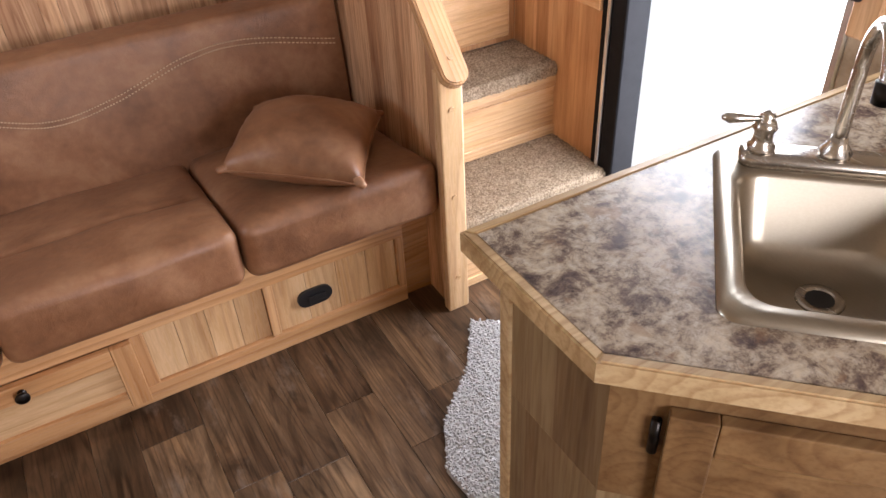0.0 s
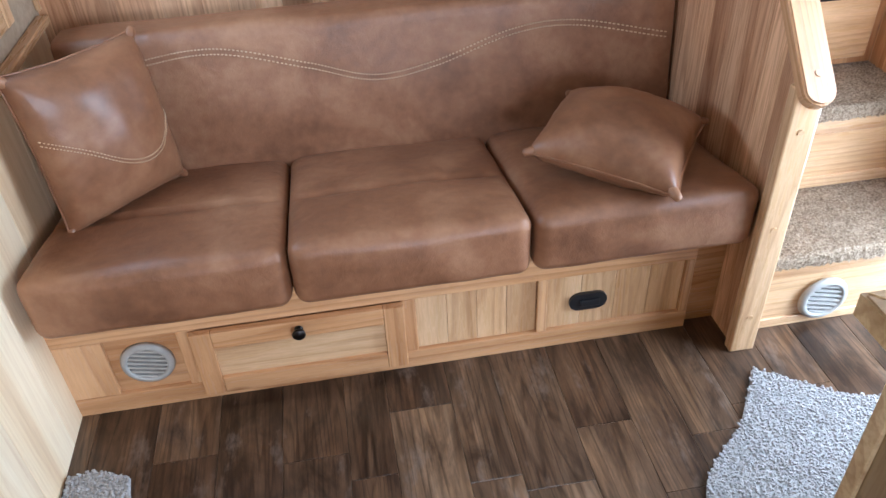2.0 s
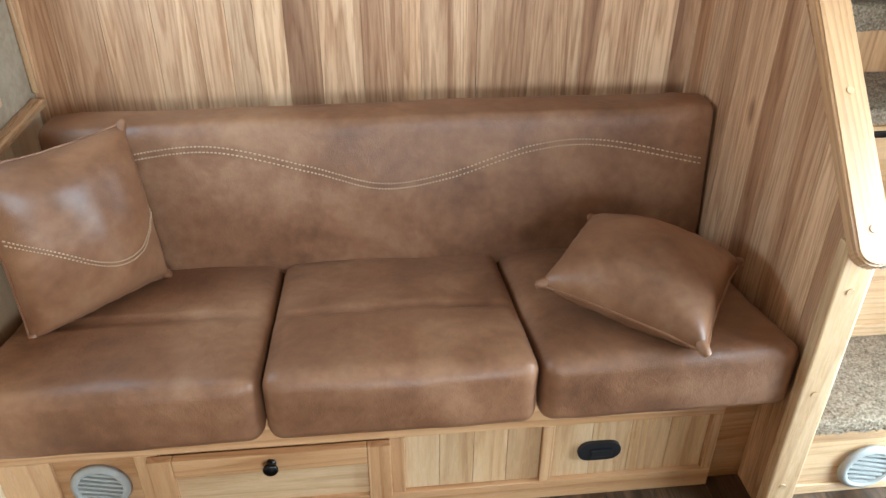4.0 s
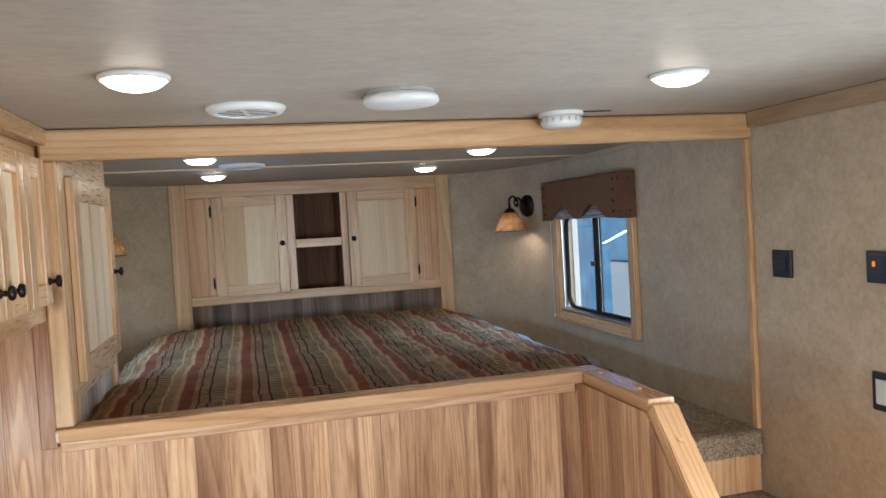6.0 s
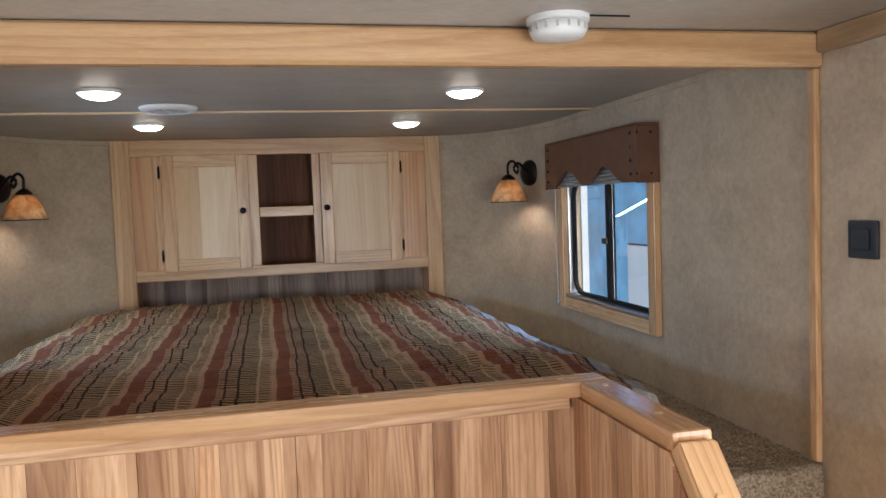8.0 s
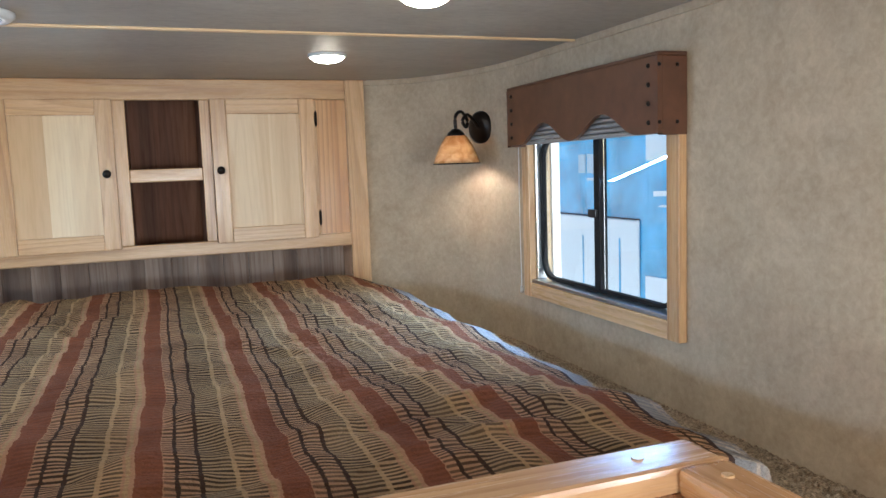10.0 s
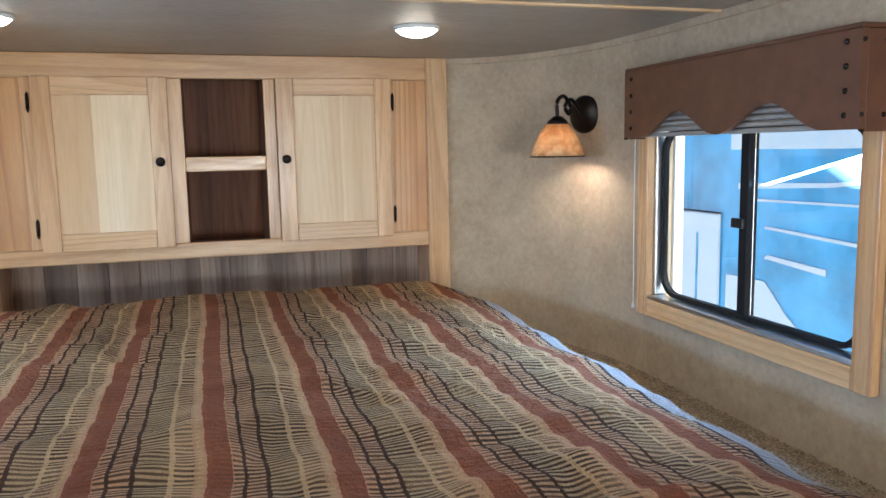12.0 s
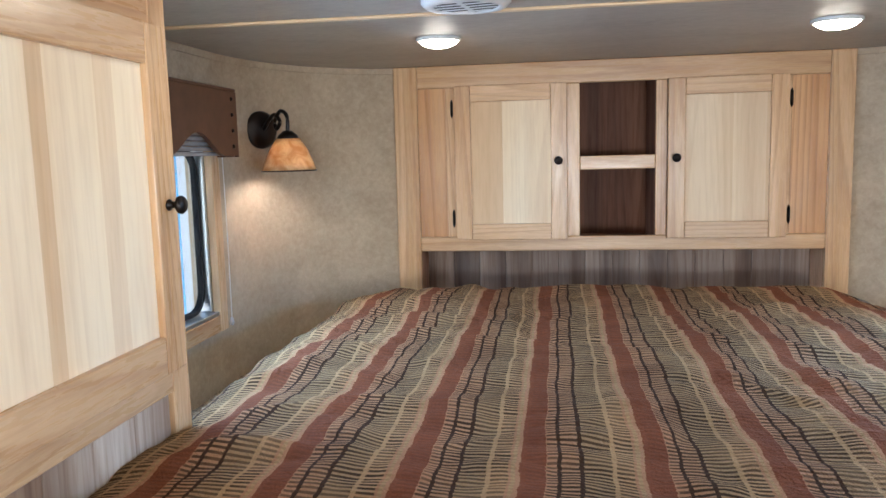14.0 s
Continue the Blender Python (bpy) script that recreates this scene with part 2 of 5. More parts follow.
def metal(name, colour, rough, brushed=False):
    m, nt, b = mat(name, rough, 1.0)
    vec, _ = coords(nt, (1, 1, 1) if not brushed else (1, 0.05, 1))
    n = noise_tex(nt, vec, 60 if not brushed else 300, 3)
    nt.links.new(ramp(nt, n, [(0.3, tuple(c * 0.93 for c in colour)), (0.7, colour)]), b.inputs["Base Color"])
    nt.links.new(ramp(nt, n, [(0.3, (rough - 0.02,) * 3), (0.7, (rough + 0.04,) * 3)]), b.inputs["Roughness"])
    return m


def plain(name, colour, rough=0.5, scale=30.0, vary=0.12, spec=0.5):
    m, nt, b = mat(name, rough, spec=spec)
    vec, _ = coords(nt)
    n = noise_tex(nt, vec, scale, 4, 0.6)
    nt.links.new(ramp(nt, n, [(0.3, tuple(c * (1 - vary) for c in colour)), (0.7, tuple(min(1, c * (1 + vary)) for c in colour))]), b.inputs["Base Color"])
    bump(nt, b, n, 0.06, 0.001)
    return m


def glow(name, colour, strength):
    m = bpy.data.materials.new(name)
    m.use_nodes = True
    nt = m.node_tree
    nt.nodes.remove(nt.nodes["Principled BSDF"])
    e = node(nt, "ShaderNodeEmission", Color=(*colour, 1), Strength=strength)
    nt.links.new(e.outputs[0], nt.nodes["Material Output"].inputs[0])
    return m


def glass_material(name="window_glass", tint=(0.93, 0.97, 1.0), rough=0.0):
    m, nt, b = mat(name, rough)
    b.inputs["Base Color"].default_value = (*tint, 1)
    b.inputs["Transmission Weight"].default_value = 1.0
    b.inputs["IOR"].default_value = 1.45
    return m


def bedspread_material():
    """Woven blanket: rust, tan and green bands, dark lines, and short cross strokes."""
    m, nt, b = mat("striped_blanket", 0.95, spec=0.05)
    tc = nt.nodes.new("ShaderNodeTexCoord")
    sep = nt.nodes.new("ShaderNodeSeparateXYZ")
    nt.links.new(tc.outputs["Object"], sep.inputs[0])
    x, y = sep.outputs[0], sep.outputs[1]
    wob = noise_tex(nt, tc.outputs["Object"], 3.0, 2)
    wob2 = noise_tex(nt, tc.outputs["Object"], 16.0, 2)
    u = mathn(nt, "ADD", x, mathn(nt, "MULTIPLY", mathn(nt, "SUBTRACT", wob, 0.5), 0.034))
    u = mathn(nt, "ADD", u, mathn(nt, "MULTIPLY", mathn(nt, "SUBTRACT", wob2, 0.5), 0.004))
    ragged = noise_tex(nt, tc.outputs["Object"], 150.0, 2)
    u = mathn(nt, "ADD", u, mathn(nt, "MULTIPLY", mathn(nt, "SUBTRACT", ragged, 0.5), 0.006))
    f = mathn(nt, "FRACT", mathn(nt, "MULTIPLY_ADD", u, 1 / 0.174, 9.355))
    rust, pink, dark = (0.190, 0.064, 0.030), (0.37, 0.192, 0.100), (0.050, 0.026, 0.014)
    cream, green, tan, line = (0.375, 0.225, 0.110), (0.305, 0.192, 0.096), (0.340, 0.186, 0.095), (0.385, 0.236, 0.112)
    bands = ramp(nt, f, [(0.0, rust), (0.16, pink), (0.25, dark), (0.28, tan), (0.42, dark), (0.455, green), (0.68, line), (0.72, cream),
                         (0.86, pink), (0.885, line), (0.92, pink), (0.955, rust)], True)
    hatch = ramp(nt, f, [(0.0, (0.22,) * 3), (0.165, (0.9,) * 3), (0.25, (0, 0, 0)), (0.28, (1, 1, 1)), (0.42, (0, 0, 0)), (0.455, (1, 1, 1)), (0.68, (0.15,) * 3), (0.72, (1, 1, 1)),
                         (0.86, (0.25,) * 3), (0.92, (0, 0, 0))], True)
    lean = noise_tex(nt, tc.outputs["Object"], 9.0, 2)
    slant = mathn(nt, "ADD", mathn(nt, "MULTIPLY", mathn(nt, "SUBTRACT", wob2, 0.5), 0.005), mathn(nt, "MULTIPLY", mathn(nt, "SUBTRACT", lean, 0.5), 0.012))
    v = mathn(nt, "ADD", mathn(nt, "ADD", y, slant), mathn(nt, "MULTIPLY", x, 0.10))
    strokes = ramp(nt, mathn(nt, "FRACT", mathn(nt, "MULTIPLY", v, 1 / 0.0120)), [(0.0, (1, 1, 1)), (0.36, (1, 1, 1)), (0.50, (0, 0, 0)), (0.86, (0, 0, 0)), (0.99, (1, 1, 1))])
    uneven = ramp(nt, lean, [(0.35, (0.62,) * 3), (0.6, (0.95,) * 3)])
    fac = mathn(nt, "MULTIPLY", mathn(nt, "MULTIPLY", hatch, strokes), uneven)
    col = mix(nt, fac, bands, (0.034, 0.019, 0.011))
    worn = noise_tex(nt, tc.outputs["Object"], 6.5, 4, 0.6, 0.6)
    col = mix(nt, 0.7, col, ramp(nt, worn, [(0.32, (0.72, 0.68, 0.66)), (0.5, (1, 1, 1)), (0.68, (1.16, 1.13, 1.10))]), "MULTIPLY")
    # window light painted as a pale strip past the bound seam at the open side
    lit_edge = mathn(nt, "GREATER_THAN", x, 1.062)
    col = mix(nt, mathn(nt, "MULTIPLY", lit_edge, 0.6), col, (0.25, 0.25, 0.26))
    seam = mathn(nt, "LESS_THAN", mathn(nt, "ABSOLUTE", mathn(nt, "SUBTRACT", x, 1.057)), 0.0055)
    col = mix(nt, seam, col, (0.05, 0.03, 0.025))
    fuzz = noise_tex(nt, tc.outputs["Object"], 340, 3)
    col = mix(nt, 0.5, col, ramp(nt, fuzz, [(0.3, (0.72, 0.72, 0.72)), (0.7, (1.15, 1.15, 1.15))]), "MULTIPLY")
    nt.links.new(col, b.inputs["Base Color"])
    pucker = noise_tex(nt, tc.outputs["Object"], 46, 4, 0.6, 0.8)
    bump(nt, b, mathn(nt, "ADD", mathn(nt, "MULTIPLY", fuzz, 0.25), pucker), 0.9, 0.015)
    return m


for nm, tan in (("plank_dark", 0.02), ("plank_mid", 0.22), ("plank_tan", 0.92)):
    M[nm] = plank_material("vinyl_" + nm, tan)
M["leather"] = leather_material("brown_leather", 0.0)
M["pillow"] = leather_material("polished_brown_leather", 0.06)
M["paper"] = paper_material("taupe_wall_covering", (0.365, 0.283, 0.195), (0.525, 0.424, 0.305))
M["ceiling"] = paper_material("ceiling_covering", (0.365, 0.320, 0.272), (0.500, 0.450, 0.388), streak=(0.55, 1, 1), rough=0.5)
M["carpet"] = carpet_material("tan_carpet", (0.135, 0.094, 0.060), (0.46, 0.355, 0.250), 150)
M["mat"] = carpet_material("pale_mat", (0.36, 0.345, 0.335), (0.50, 0.485, 0.475), 60)
M["counter"] = counter_material()
M["edge"] = wood("counter_edge", (0.60, 0.44, 0.25), (0.51, 0.36, 0.19), (0.37, 0.24, 0.115), axis="x", spread=0.1)
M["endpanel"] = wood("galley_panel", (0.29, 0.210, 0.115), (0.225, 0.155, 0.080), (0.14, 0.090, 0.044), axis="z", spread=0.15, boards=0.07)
# darker wood holds the shade on the diagonal front
M["shaded_galley_front"] = wood("shaded_galley_front", (0.25, 0.145, 0.062), (0.185, 0.10, 0.04), (0.11, 0.055, 0.02), axis="x", spread=0.15)
M["bronze"] = metal("dark_bronze", (0.035, 0.030, 0.028), 0.36)
M["steel"] = metal("brushed_steel", (0.40, 0.345, 0.27), 0.31, True)
M["nickel"] = metal("nickel", (0.52, 0.47, 0.41), 0.24, True)
M["alu"] = metal("aluminium", (0.72, 0.73, 0.75), 0.3)
M["blackframe"] = plain("black_rubber", (0.012, 0.012, 0.014), 0.6, spec=0.2)
M["doorframe"] = plain("dull_black_paint", (0.012, 0.012, 0.014), 0.85, spec=0.15)
M["black"] = plain("black_plastic", (0.016, 0.016, 0.018), 0.35)
M["white"] = plain("white_plastic", (0.74, 0.74, 0.73), 0.4, vary=0.04)
M["ventgrey"] = plain("grey_plastic", (0.42, 0.40, 0.37), 0.45)
M["vinyl_blue"] = plain("switch_window", (0.55, 0.56, 0.52), 0.3)
M["valance"] = plain("valance_leather", (0.112, 0.045, 0.022), 0.5, 16, 0.22)
M["stitch"] = plain("cream_thread", (0.56, 0.385, 0.24), 0.8)
M["glass"] = glass_material()
M["lamp"] = glow("lit_lens", (1.0, 0.86, 0.69), 26.0)
M["bulb"] = glow("lit_bulb", (1.0, 0.97, 0.92), 80.0)
M["indicator"] = glow("orange_indicator", (1.0, 0.20, 0.02), 1.6)
M["fabric_blind"] = plain("grey_blind", (0.30, 0.28, 0.27), 0.8)
M["bedspread"] = bedspread_material()
M["sheet"] = plain("mattress_ticking", (0.46, 0.50, 0.56), 0.85)
M["gravel"] = plain("pale_concrete", (0.86, 0.85, 0.83), 0.95, 4, 0.04)
M["trailer_white"] = plain("white_trailer_skin", (0.72, 0.74, 0.76), 0.35, 1.2, 0.05)
M["trailer_blue"] = plain("slate_blue_skin", (0.10, 0.40, 0.66), 0.2, 2.5, 0.35)
M["trailer_dark"] = plain("dark_binding", (0.030, 0.022, 0.024), 0.85)
M["letter"] = plain("pale_lettering", (0.45, 0.55, 0.62), 0.5)


def shade_material():
    m, nt, b = mat("amber_glass", 0.12)
    b.inputs["Coat Weight"].default_value = 0.8
    b.inputs["Coat Roughness"].default_value = 0.04
    vec, _ = coords(nt)
    n = noise_tex(nt, vec, 22, 4, 0.6, 1.0)
    nt.links.new(ramp(nt, n, [(0.35, (0.55, 0.25, 0.09)), (0.65, (0.80, 0.50, 0.25))]), b.inputs["Base Color"])
    tr = nt.nodes.new("ShaderNodeBsdfTranslucent")
    nt.links.new(ramp(nt, n, [(0.35, (0.75, 0.42, 0.17)), (0.65, (0.95, 0.70, 0.40))]), tr.inputs[0])
    mx = nt.nodes.new("ShaderNodeMixShader")
    mx.inputs[0].default_value = 0.14
    nt.links.new(b.outputs[0], mx.inputs[1])
    nt.links.new(tr.outputs[0], mx.inputs[2])
    nt.links.new(mx.outputs[0], nt.nodes["Material Output"].inputs[0])
    return m


M["amber"] = shade_material()

# ---- shape helpers ----


def box(bm, x0, x1, y0, y1, z0, z1, bev=0.0, seg=1):
    r = bmesh.ops.create_cube(bm, size=1.0)
    vs = r["verts"]
    for v in vs:
        v.co = Vector((x0 + (v.co.x + 0.5) * (x1 - x0), y0 + (v.co.y + 0.5) * (y1 - y0), z0 + (v.co.z + 0.5) * (z1 - z0)))
    if bev:
        bmesh.ops.bevel(bm, geom=list({e for v in vs for e in v.link_edges}), offset=bev, segments=seg, affect="EDGES", profile=0.6)
    return bm


def one(*args):
    bm = bmesh.new()
    return box(bm, *args)


def rod(bm, a, b, r0, r1=None, seg=16):
    r1 = r0 if r1 is None else r1
    a, b = Vector(a), Vector(b)
    m = Matrix.Translation((a + b) / 2) @ (b - a).to_track_quat("Z", "Y").to_matrix().to_4x4()
    bmesh.ops.create_cone(bm, cap_ends=True, segments=seg, radius1=r0, radius2=r1, depth=(b - a).length, matrix=m)
    return bm


def lathe(bm, profile, m, seg=24, ring=False):
    """Turns (radius, height) pairs round z, then places them by m. ring: the profile closes on itself, with no end discs."""
    rings = []
    for r, h in profile:
        rings.append([bm.verts.new(m @ Vector((r * math.cos(2 * math.pi * i / seg), r * math.sin(2 * math.pi * i / seg), h))) for i in range(seg)])
    for p, q in zip(rings, rings[1:]):
        for i in range(seg):
            bm.faces.new((p[i], p[(i + 1) % seg], q[(i + 1) % seg], q[i]))
    if ring:
        for i in range(seg):
            bm.faces.new((rings[-1][i], rings[-1][(i + 1) % seg], rings[0][(i + 1) % seg], rings[0][i]))
    if profile[0][0] > 1e-5 and not ring:
        bm.faces.new(list(reversed(rings[0])))
    if profile[-1][0] > 1e-5 and not ring:
        bm.faces.new(rings[-1])
    bmesh.ops.recalc_face_normals(bm, faces=bm.faces[:])
    return bm


def prism(bm, outline, a, b, axis):
    """Extrudes an outline (pairs) from a to b along an axis: x: (y, z); y: (x, z); z: (x, y)."""
    def put(p, d):
        return {"x": Vector((d, p[0], p[1])), "y": Vector((p[0], d, p[1])), "z": Vector((p[0], p[1], d))}[axis]
    lo = [bm.verts.new(put(p, a)) for p in outline]
    hi = [bm.verts.new(put(p, b)) for p in outline]
    n = len(outline)
    fs = [bm.faces.new(lo), bm.faces.new(hi)]
    fs += [bm.faces.new((lo[i], lo[(i + 1) % n], hi[(i + 1) % n], hi[i])) for i in range(n)]
    bmesh.ops.recalc_face_normals(bm, faces=fs)
    return bm


def sweep(bm, pts, r, seg=10, closed=False):
    """A round tube along points."""
    pts = [Vector(p) for p in pts]
    rings = []
    up = Vector((0, 0, 1))
    for i, p in enumerate(pts):
        t = (pts[min(i + 1, len(pts) - 1)] - pts[max(i - 1, 0)]).normalized()
        s = t.cross(up)
        if s.length < 0.05:
            s = t.cross(Vector((0, 1, 0)))
        s.normalize()
        w = s.cross(t)
        rr = r[i] if isinstance(r, (list, tuple)) else r
        rings.append([bm.verts.new(p + rr * (math.cos(2 * math.pi * k / seg) * s + math.sin(2 * math.pi * k / seg) * w)) for k in range(seg)])
    for p, q in zip(rings, rings[1:]):
        for k in range(seg):
            bm.faces.new((p[k], p[(k + 1) % seg], q[(k + 1) % seg], q[k]))
    bm.faces.new(rings[0])
    bm.faces.new(rings[-1])
    bmesh.ops.recalc_face_normals(bm, faces=bm.faces[:])
    return bm


def spline(pts, n):
    """Catmull-Rom through points, n steps a piece."""
    pts = [Vector(p) for p in pts]
    ext = [2 * pts[0] - pts[1]] + pts + [2 * pts[-1] - pts[-2]]
    out = []
    for i in range(1, len(ext) - 2):
        a, b, c, d = ext[i - 1:i + 3]
        for k in range(n):
            t = k / n
            out.append(0.5 * (2 * b + (c - a) * t + (2 * a - 5 * b + 4 * c - d) * t * t + (3 * b - a - 3 * c + d) * t ** 3))
    out.append(pts[-1])
    return out


def mesh_object(name, bm, material, origin=(0, 0, 0), smooth=False):
    me = bpy.data.meshes.new(name)
    bm.transform(Matrix.Translation(-Vector(origin)))
    bm.to_mesh(me)
    bm.free()
    me.materials.append(material)
    if smooth:
        for p in me.polygons:
            p.use_smooth = True
    ob = new(name, me)
    ob.location = origin
    return ob


def thing(name, place, label, category, group="", kind=""):
    ob = new(name)
    ob.empty_display_size = 0.05
    ob.location = place
    return tagged(ob, label, category, group, kind)


def at(ob):
    p = Vector(ob.location)
    return p + at(ob.parent) if ob.parent else p


def part(name, bm, material, parent, label="", smooth=False):
    """A mesh given in world coordinates, under a thing or a part."""
    base = at(parent)
    ob = mesh_object(name, bm, material, base, smooth)
    ob.location = (0, 0, 0)
    ob.parent = parent
    if label:
        ob["label"] = label
    return ob


def soft(bm, faces_sharp=35):
    for f in bm.faces:
        f.smooth = True
    return bm


def structure(name, bm, material, label="", category=""):
    return tagged(mesh_object(name, bm, material), label, category, kind="structure")


def pane_wall(bm, x0, x1, ya, yb, za, zb, holes):
    """A wall slab between x0 and x1 with rectangular holes (y0, y1, z0, z1), ordered along y."""
    y = ya
    for h0, h1, k0, k1 in sorted(holes):
        if h0 > y:
            box(bm, x0, x1, y, h0, za, zb)
        if k0 > za:
            box(bm, x0, x1, h0, h1, za, k0)
        if k1 < zb:
            box(bm, x0, x1, h0, h1, k1, zb)
        y = h1
    box(bm, x0, x1, y, yb, za, zb)
    return bm

# ---- structure ----
WT = 0.06
WIN_R = (3.203, 3.942, 1.205, 1.69)     # y0, y1, z0, z1 of the bed window on the right
WIN_L = (3.25, 4.01, 1.205, 1.69)
WIN_S = (1.45, 2.15, 0.90, 1.33)       # over the sofa's left end
DOOR = (0.985, 1.64, 0.0, 1.86)
BAY, BAYL = 3.98, 4.07                 # where the nose corners start to curve

floor = structure("floor", one(XL - WT, XR + WT, YBACK, 2.5, -0.08, -0.006), M["blackframe"], "dark brown wood-look plank floor with black joints", "floor")
structure("ceiling", one(XL - WT, XR + WT, YBACK - WT, 2.45, ZC, ZC + 0.06), M["ceiling"], "taupe fabric-look ceiling panels", "ceiling")
structure("ceiling_bed", one(XL - WT, XR + WT, 2.451, YN + 0.42, ZB, ZB + 0.06), M["ceiling"], "taupe fabric-look ceiling panels over the bed", "ceiling")
structure("wall_right", pane_wall(bmesh.new(), XR, XR + WT, YBACK, BAY, -0.08, ZC, [DOOR, WIN_R]), M["paper"], "taupe fabric-look wall with door and window openings", "wall")
structure("wall_left", pane_wall(bmesh.new(), XL - WT, XL, YBACK, BAYL, -0.08, ZC, [WIN_S, WIN_L]), M["paper"], "taupe fabric-look wall with window openings", "wall")
# assumed opening in the unseen back wall, made for the fill lamp
FILL_HOLE = (0.15, 1.05, 1.05, 1.65)
bm = bmesh.new()
box(bm, XL - WT, FILL_HOLE[0], YBACK - WT, YBACK, -0.08, ZC)
box(bm, FILL_HOLE[1], XR + WT, YBACK - WT, YBACK, -0.08, ZC)
box(bm, FILL_HOLE[0], FILL_HOLE[1], YBACK - WT, YBACK, -0.08, FILL_HOLE[2])
box(bm, FILL_HOLE[0], FILL_HOLE[1], YBACK - WT, YBACK, FILL_HOLE[3], ZC)
structure("wall_back", bm, M["paper"], "taupe back wall with an added opening for the fill lamp", "wall")


def nose_corner(side):
    """The rounded front corner of the trailer, a bent sheet with thickness."""
    bm = bmesh.new()
    xw, xc = (XR, 1.105) if side > 0 else (XL, -0.385)
    y1, bay = YN + 0.02, BAY if side > 0 else BAYL
    rx, ry = abs(xw - xc), y1 - bay
    rings = []
    for i in range(25):
        a = math.pi / 2 * i / 24
        for k, off in enumerate((0.0, WT)):
            x = xc + side * (rx + off) * math.cos(a)
            y = bay + (ry + off) * math.sin(a)
            rings.append((x, y))
    lo = [bm.verts.new((x, y, 0.9)) for x, y in rings]
    hi = [bm.verts.new((x, y, ZC)) for x, y in rings]
    for i in range(24):
        for k in (0, 1):
            p, q = 2 * i + k, 2 * i + 2 + k
            bm.faces.new((lo[p], lo[q], hi[q], hi[p]))
    bmesh.ops.recalc_face_normals(bm, faces=bm.faces[:])
    return bm


for side, nm in ((1, "wall_nose_right"), (-1, "wall_nose_left")):
    ob = structure(nm, nose_corner(side), M["paper"], "rounded taupe fabric-look corner wall", "wall")
    for p in ob.data.polygons:
        p.use_smooth = True
structure("wall_nose", one(XL - WT, XR + WT, YN + 0.36, YN + 0.42, 0.9, ZC), M["grey_z"], "grey-brown panelled front wall", "wall")

for nm, xa, xb, ya in (("wall_nose_outer_right", XR + WT + 0.001, XR + WT + 0.03, BAY - 0.05), ("wall_nose_outer_left", XL - WT - 0.03, XL - WT - 0.001, BAYL - 0.05)):
    structure(nm, one(xa, xb, ya, YN + 0.42, 0.88, ZC + 0.06), M["trailer_white"], "plain white outer skin of the trailer nose", "wall")

# ceiling strips and cornices
structure("ceiling_seam_trim", one(XL, XR, 3.655, 3.675, ZB - 0.006, ZB, 0.002), M["pale_x"], "thin pale wood strip over the ceiling joint", "trim")
structure("beam", one(-0.50, XR, 2.405, 2.45, 1.893, ZC - 0.003, 0.006), M["pine_x"], "pale pine header beam over the bed opening", "beam")
bm = one(XR - 0.022, XR, 1.75, 2.404, ZC - 0.05, ZC, 0.004)
structure("cornice_right", bm, M["cornice_y"], "pale pine ceiling cornice", "trim")
structure("cornice_right_end", one(XR - 0.028, XR, YBACK, 1.748, ZC - 0.05, ZC, 0.004), M["cornice_y"], "pale pine ceiling cornice", "trim")
structure("bay_trim_right", one(XR - 0.015, XR, 2.418, 2.444, 0.980, 1.892, 0.003), M["pine_z"], "narrow pale wood upright strip on the wall", "trim")



def top_moulding(side):
    """A thin strip under the ceiling that follows the wall and its rounded corner."""
    xw, xc = (XR, 1.105) if side > 0 else (XL, -0.385)
    bay = BAY if side > 0 else BAYL
    rx, ry = abs(xw - xc), YN + 0.02 - bay
    line = [(xw, 2.46 if side > 0 else 3.175), (xw, bay)] + [(xc + side * rx * math.cos(math.pi / 40 * i), bay + ry * math.sin(math.pi / 40 * i)) for i in range(1, 20)]
    bm = bmesh.new()
    rings = []
    for i, (x, y) in enumerate(line):
        a, b = line[max(i - 1, 0)], line[min(i + 1, len(line) - 1)]
        t = Vector((b[0] - a[0], b[1] - a[1], 0)).normalized()
        inward = Vector((-t.y, t.x, 0)) * (1 if side > 0 else -1)
        p = Vector((x, y, 0))
        rings.append([bm.verts.new(p + inward * d + Vector((0, 0, z))) for d, z in ((0.0006, ZB - 0.022), (0.005, ZB - 0.020), (0.005, ZB - 0.001), (0.0006, ZB - 0.001))])
    for p, q in zip(rings, rings[1:]):
        for k in range(4):
            bm.faces.new((p[k], p[(k + 1) % 4], q[(k + 1) % 4], q[k]))
    bmesh.ops.recalc_face_normals(bm, faces=bm.faces[:])
    return bm


for side, nm in ((1, "wall_top_trim_right"), (-1, "wall_top_trim_left")):
    structure(nm, top_moulding(side), M["paper"], "thin taupe moulding between wall and ceiling", "trim")

# the bed platform and its carpet
structure("bed_platform", one(XL, XR, YB + 0.03, YN + 0.36, 0.90, 0.958), M["pine_x"], "raised plywood platform over the hitch", "platform")


def pile_sheet(x0, x1, y0, y1, z, seed):
    """A carpet with an uneven looped surface."""
    rnd = random.Random(seed)
    bm = one(x0, x1, y0, y1, z - 0.0185, z - 0.006)
    nx, ny = int((x1 - x0) / 0.0075), int((y1 - y0) / 0.0075)
    grid = [[bm.verts.new((x0 + (x1 - x0) * i / nx + (rnd.uniform(-0.002, 0.002) if 0 < i < nx else 0), y0 + (y1 - y0) * j / ny, z + rnd.uniform(-0.006, 0.001))) for i in range(nx + 1)] for j in range(ny + 1)]
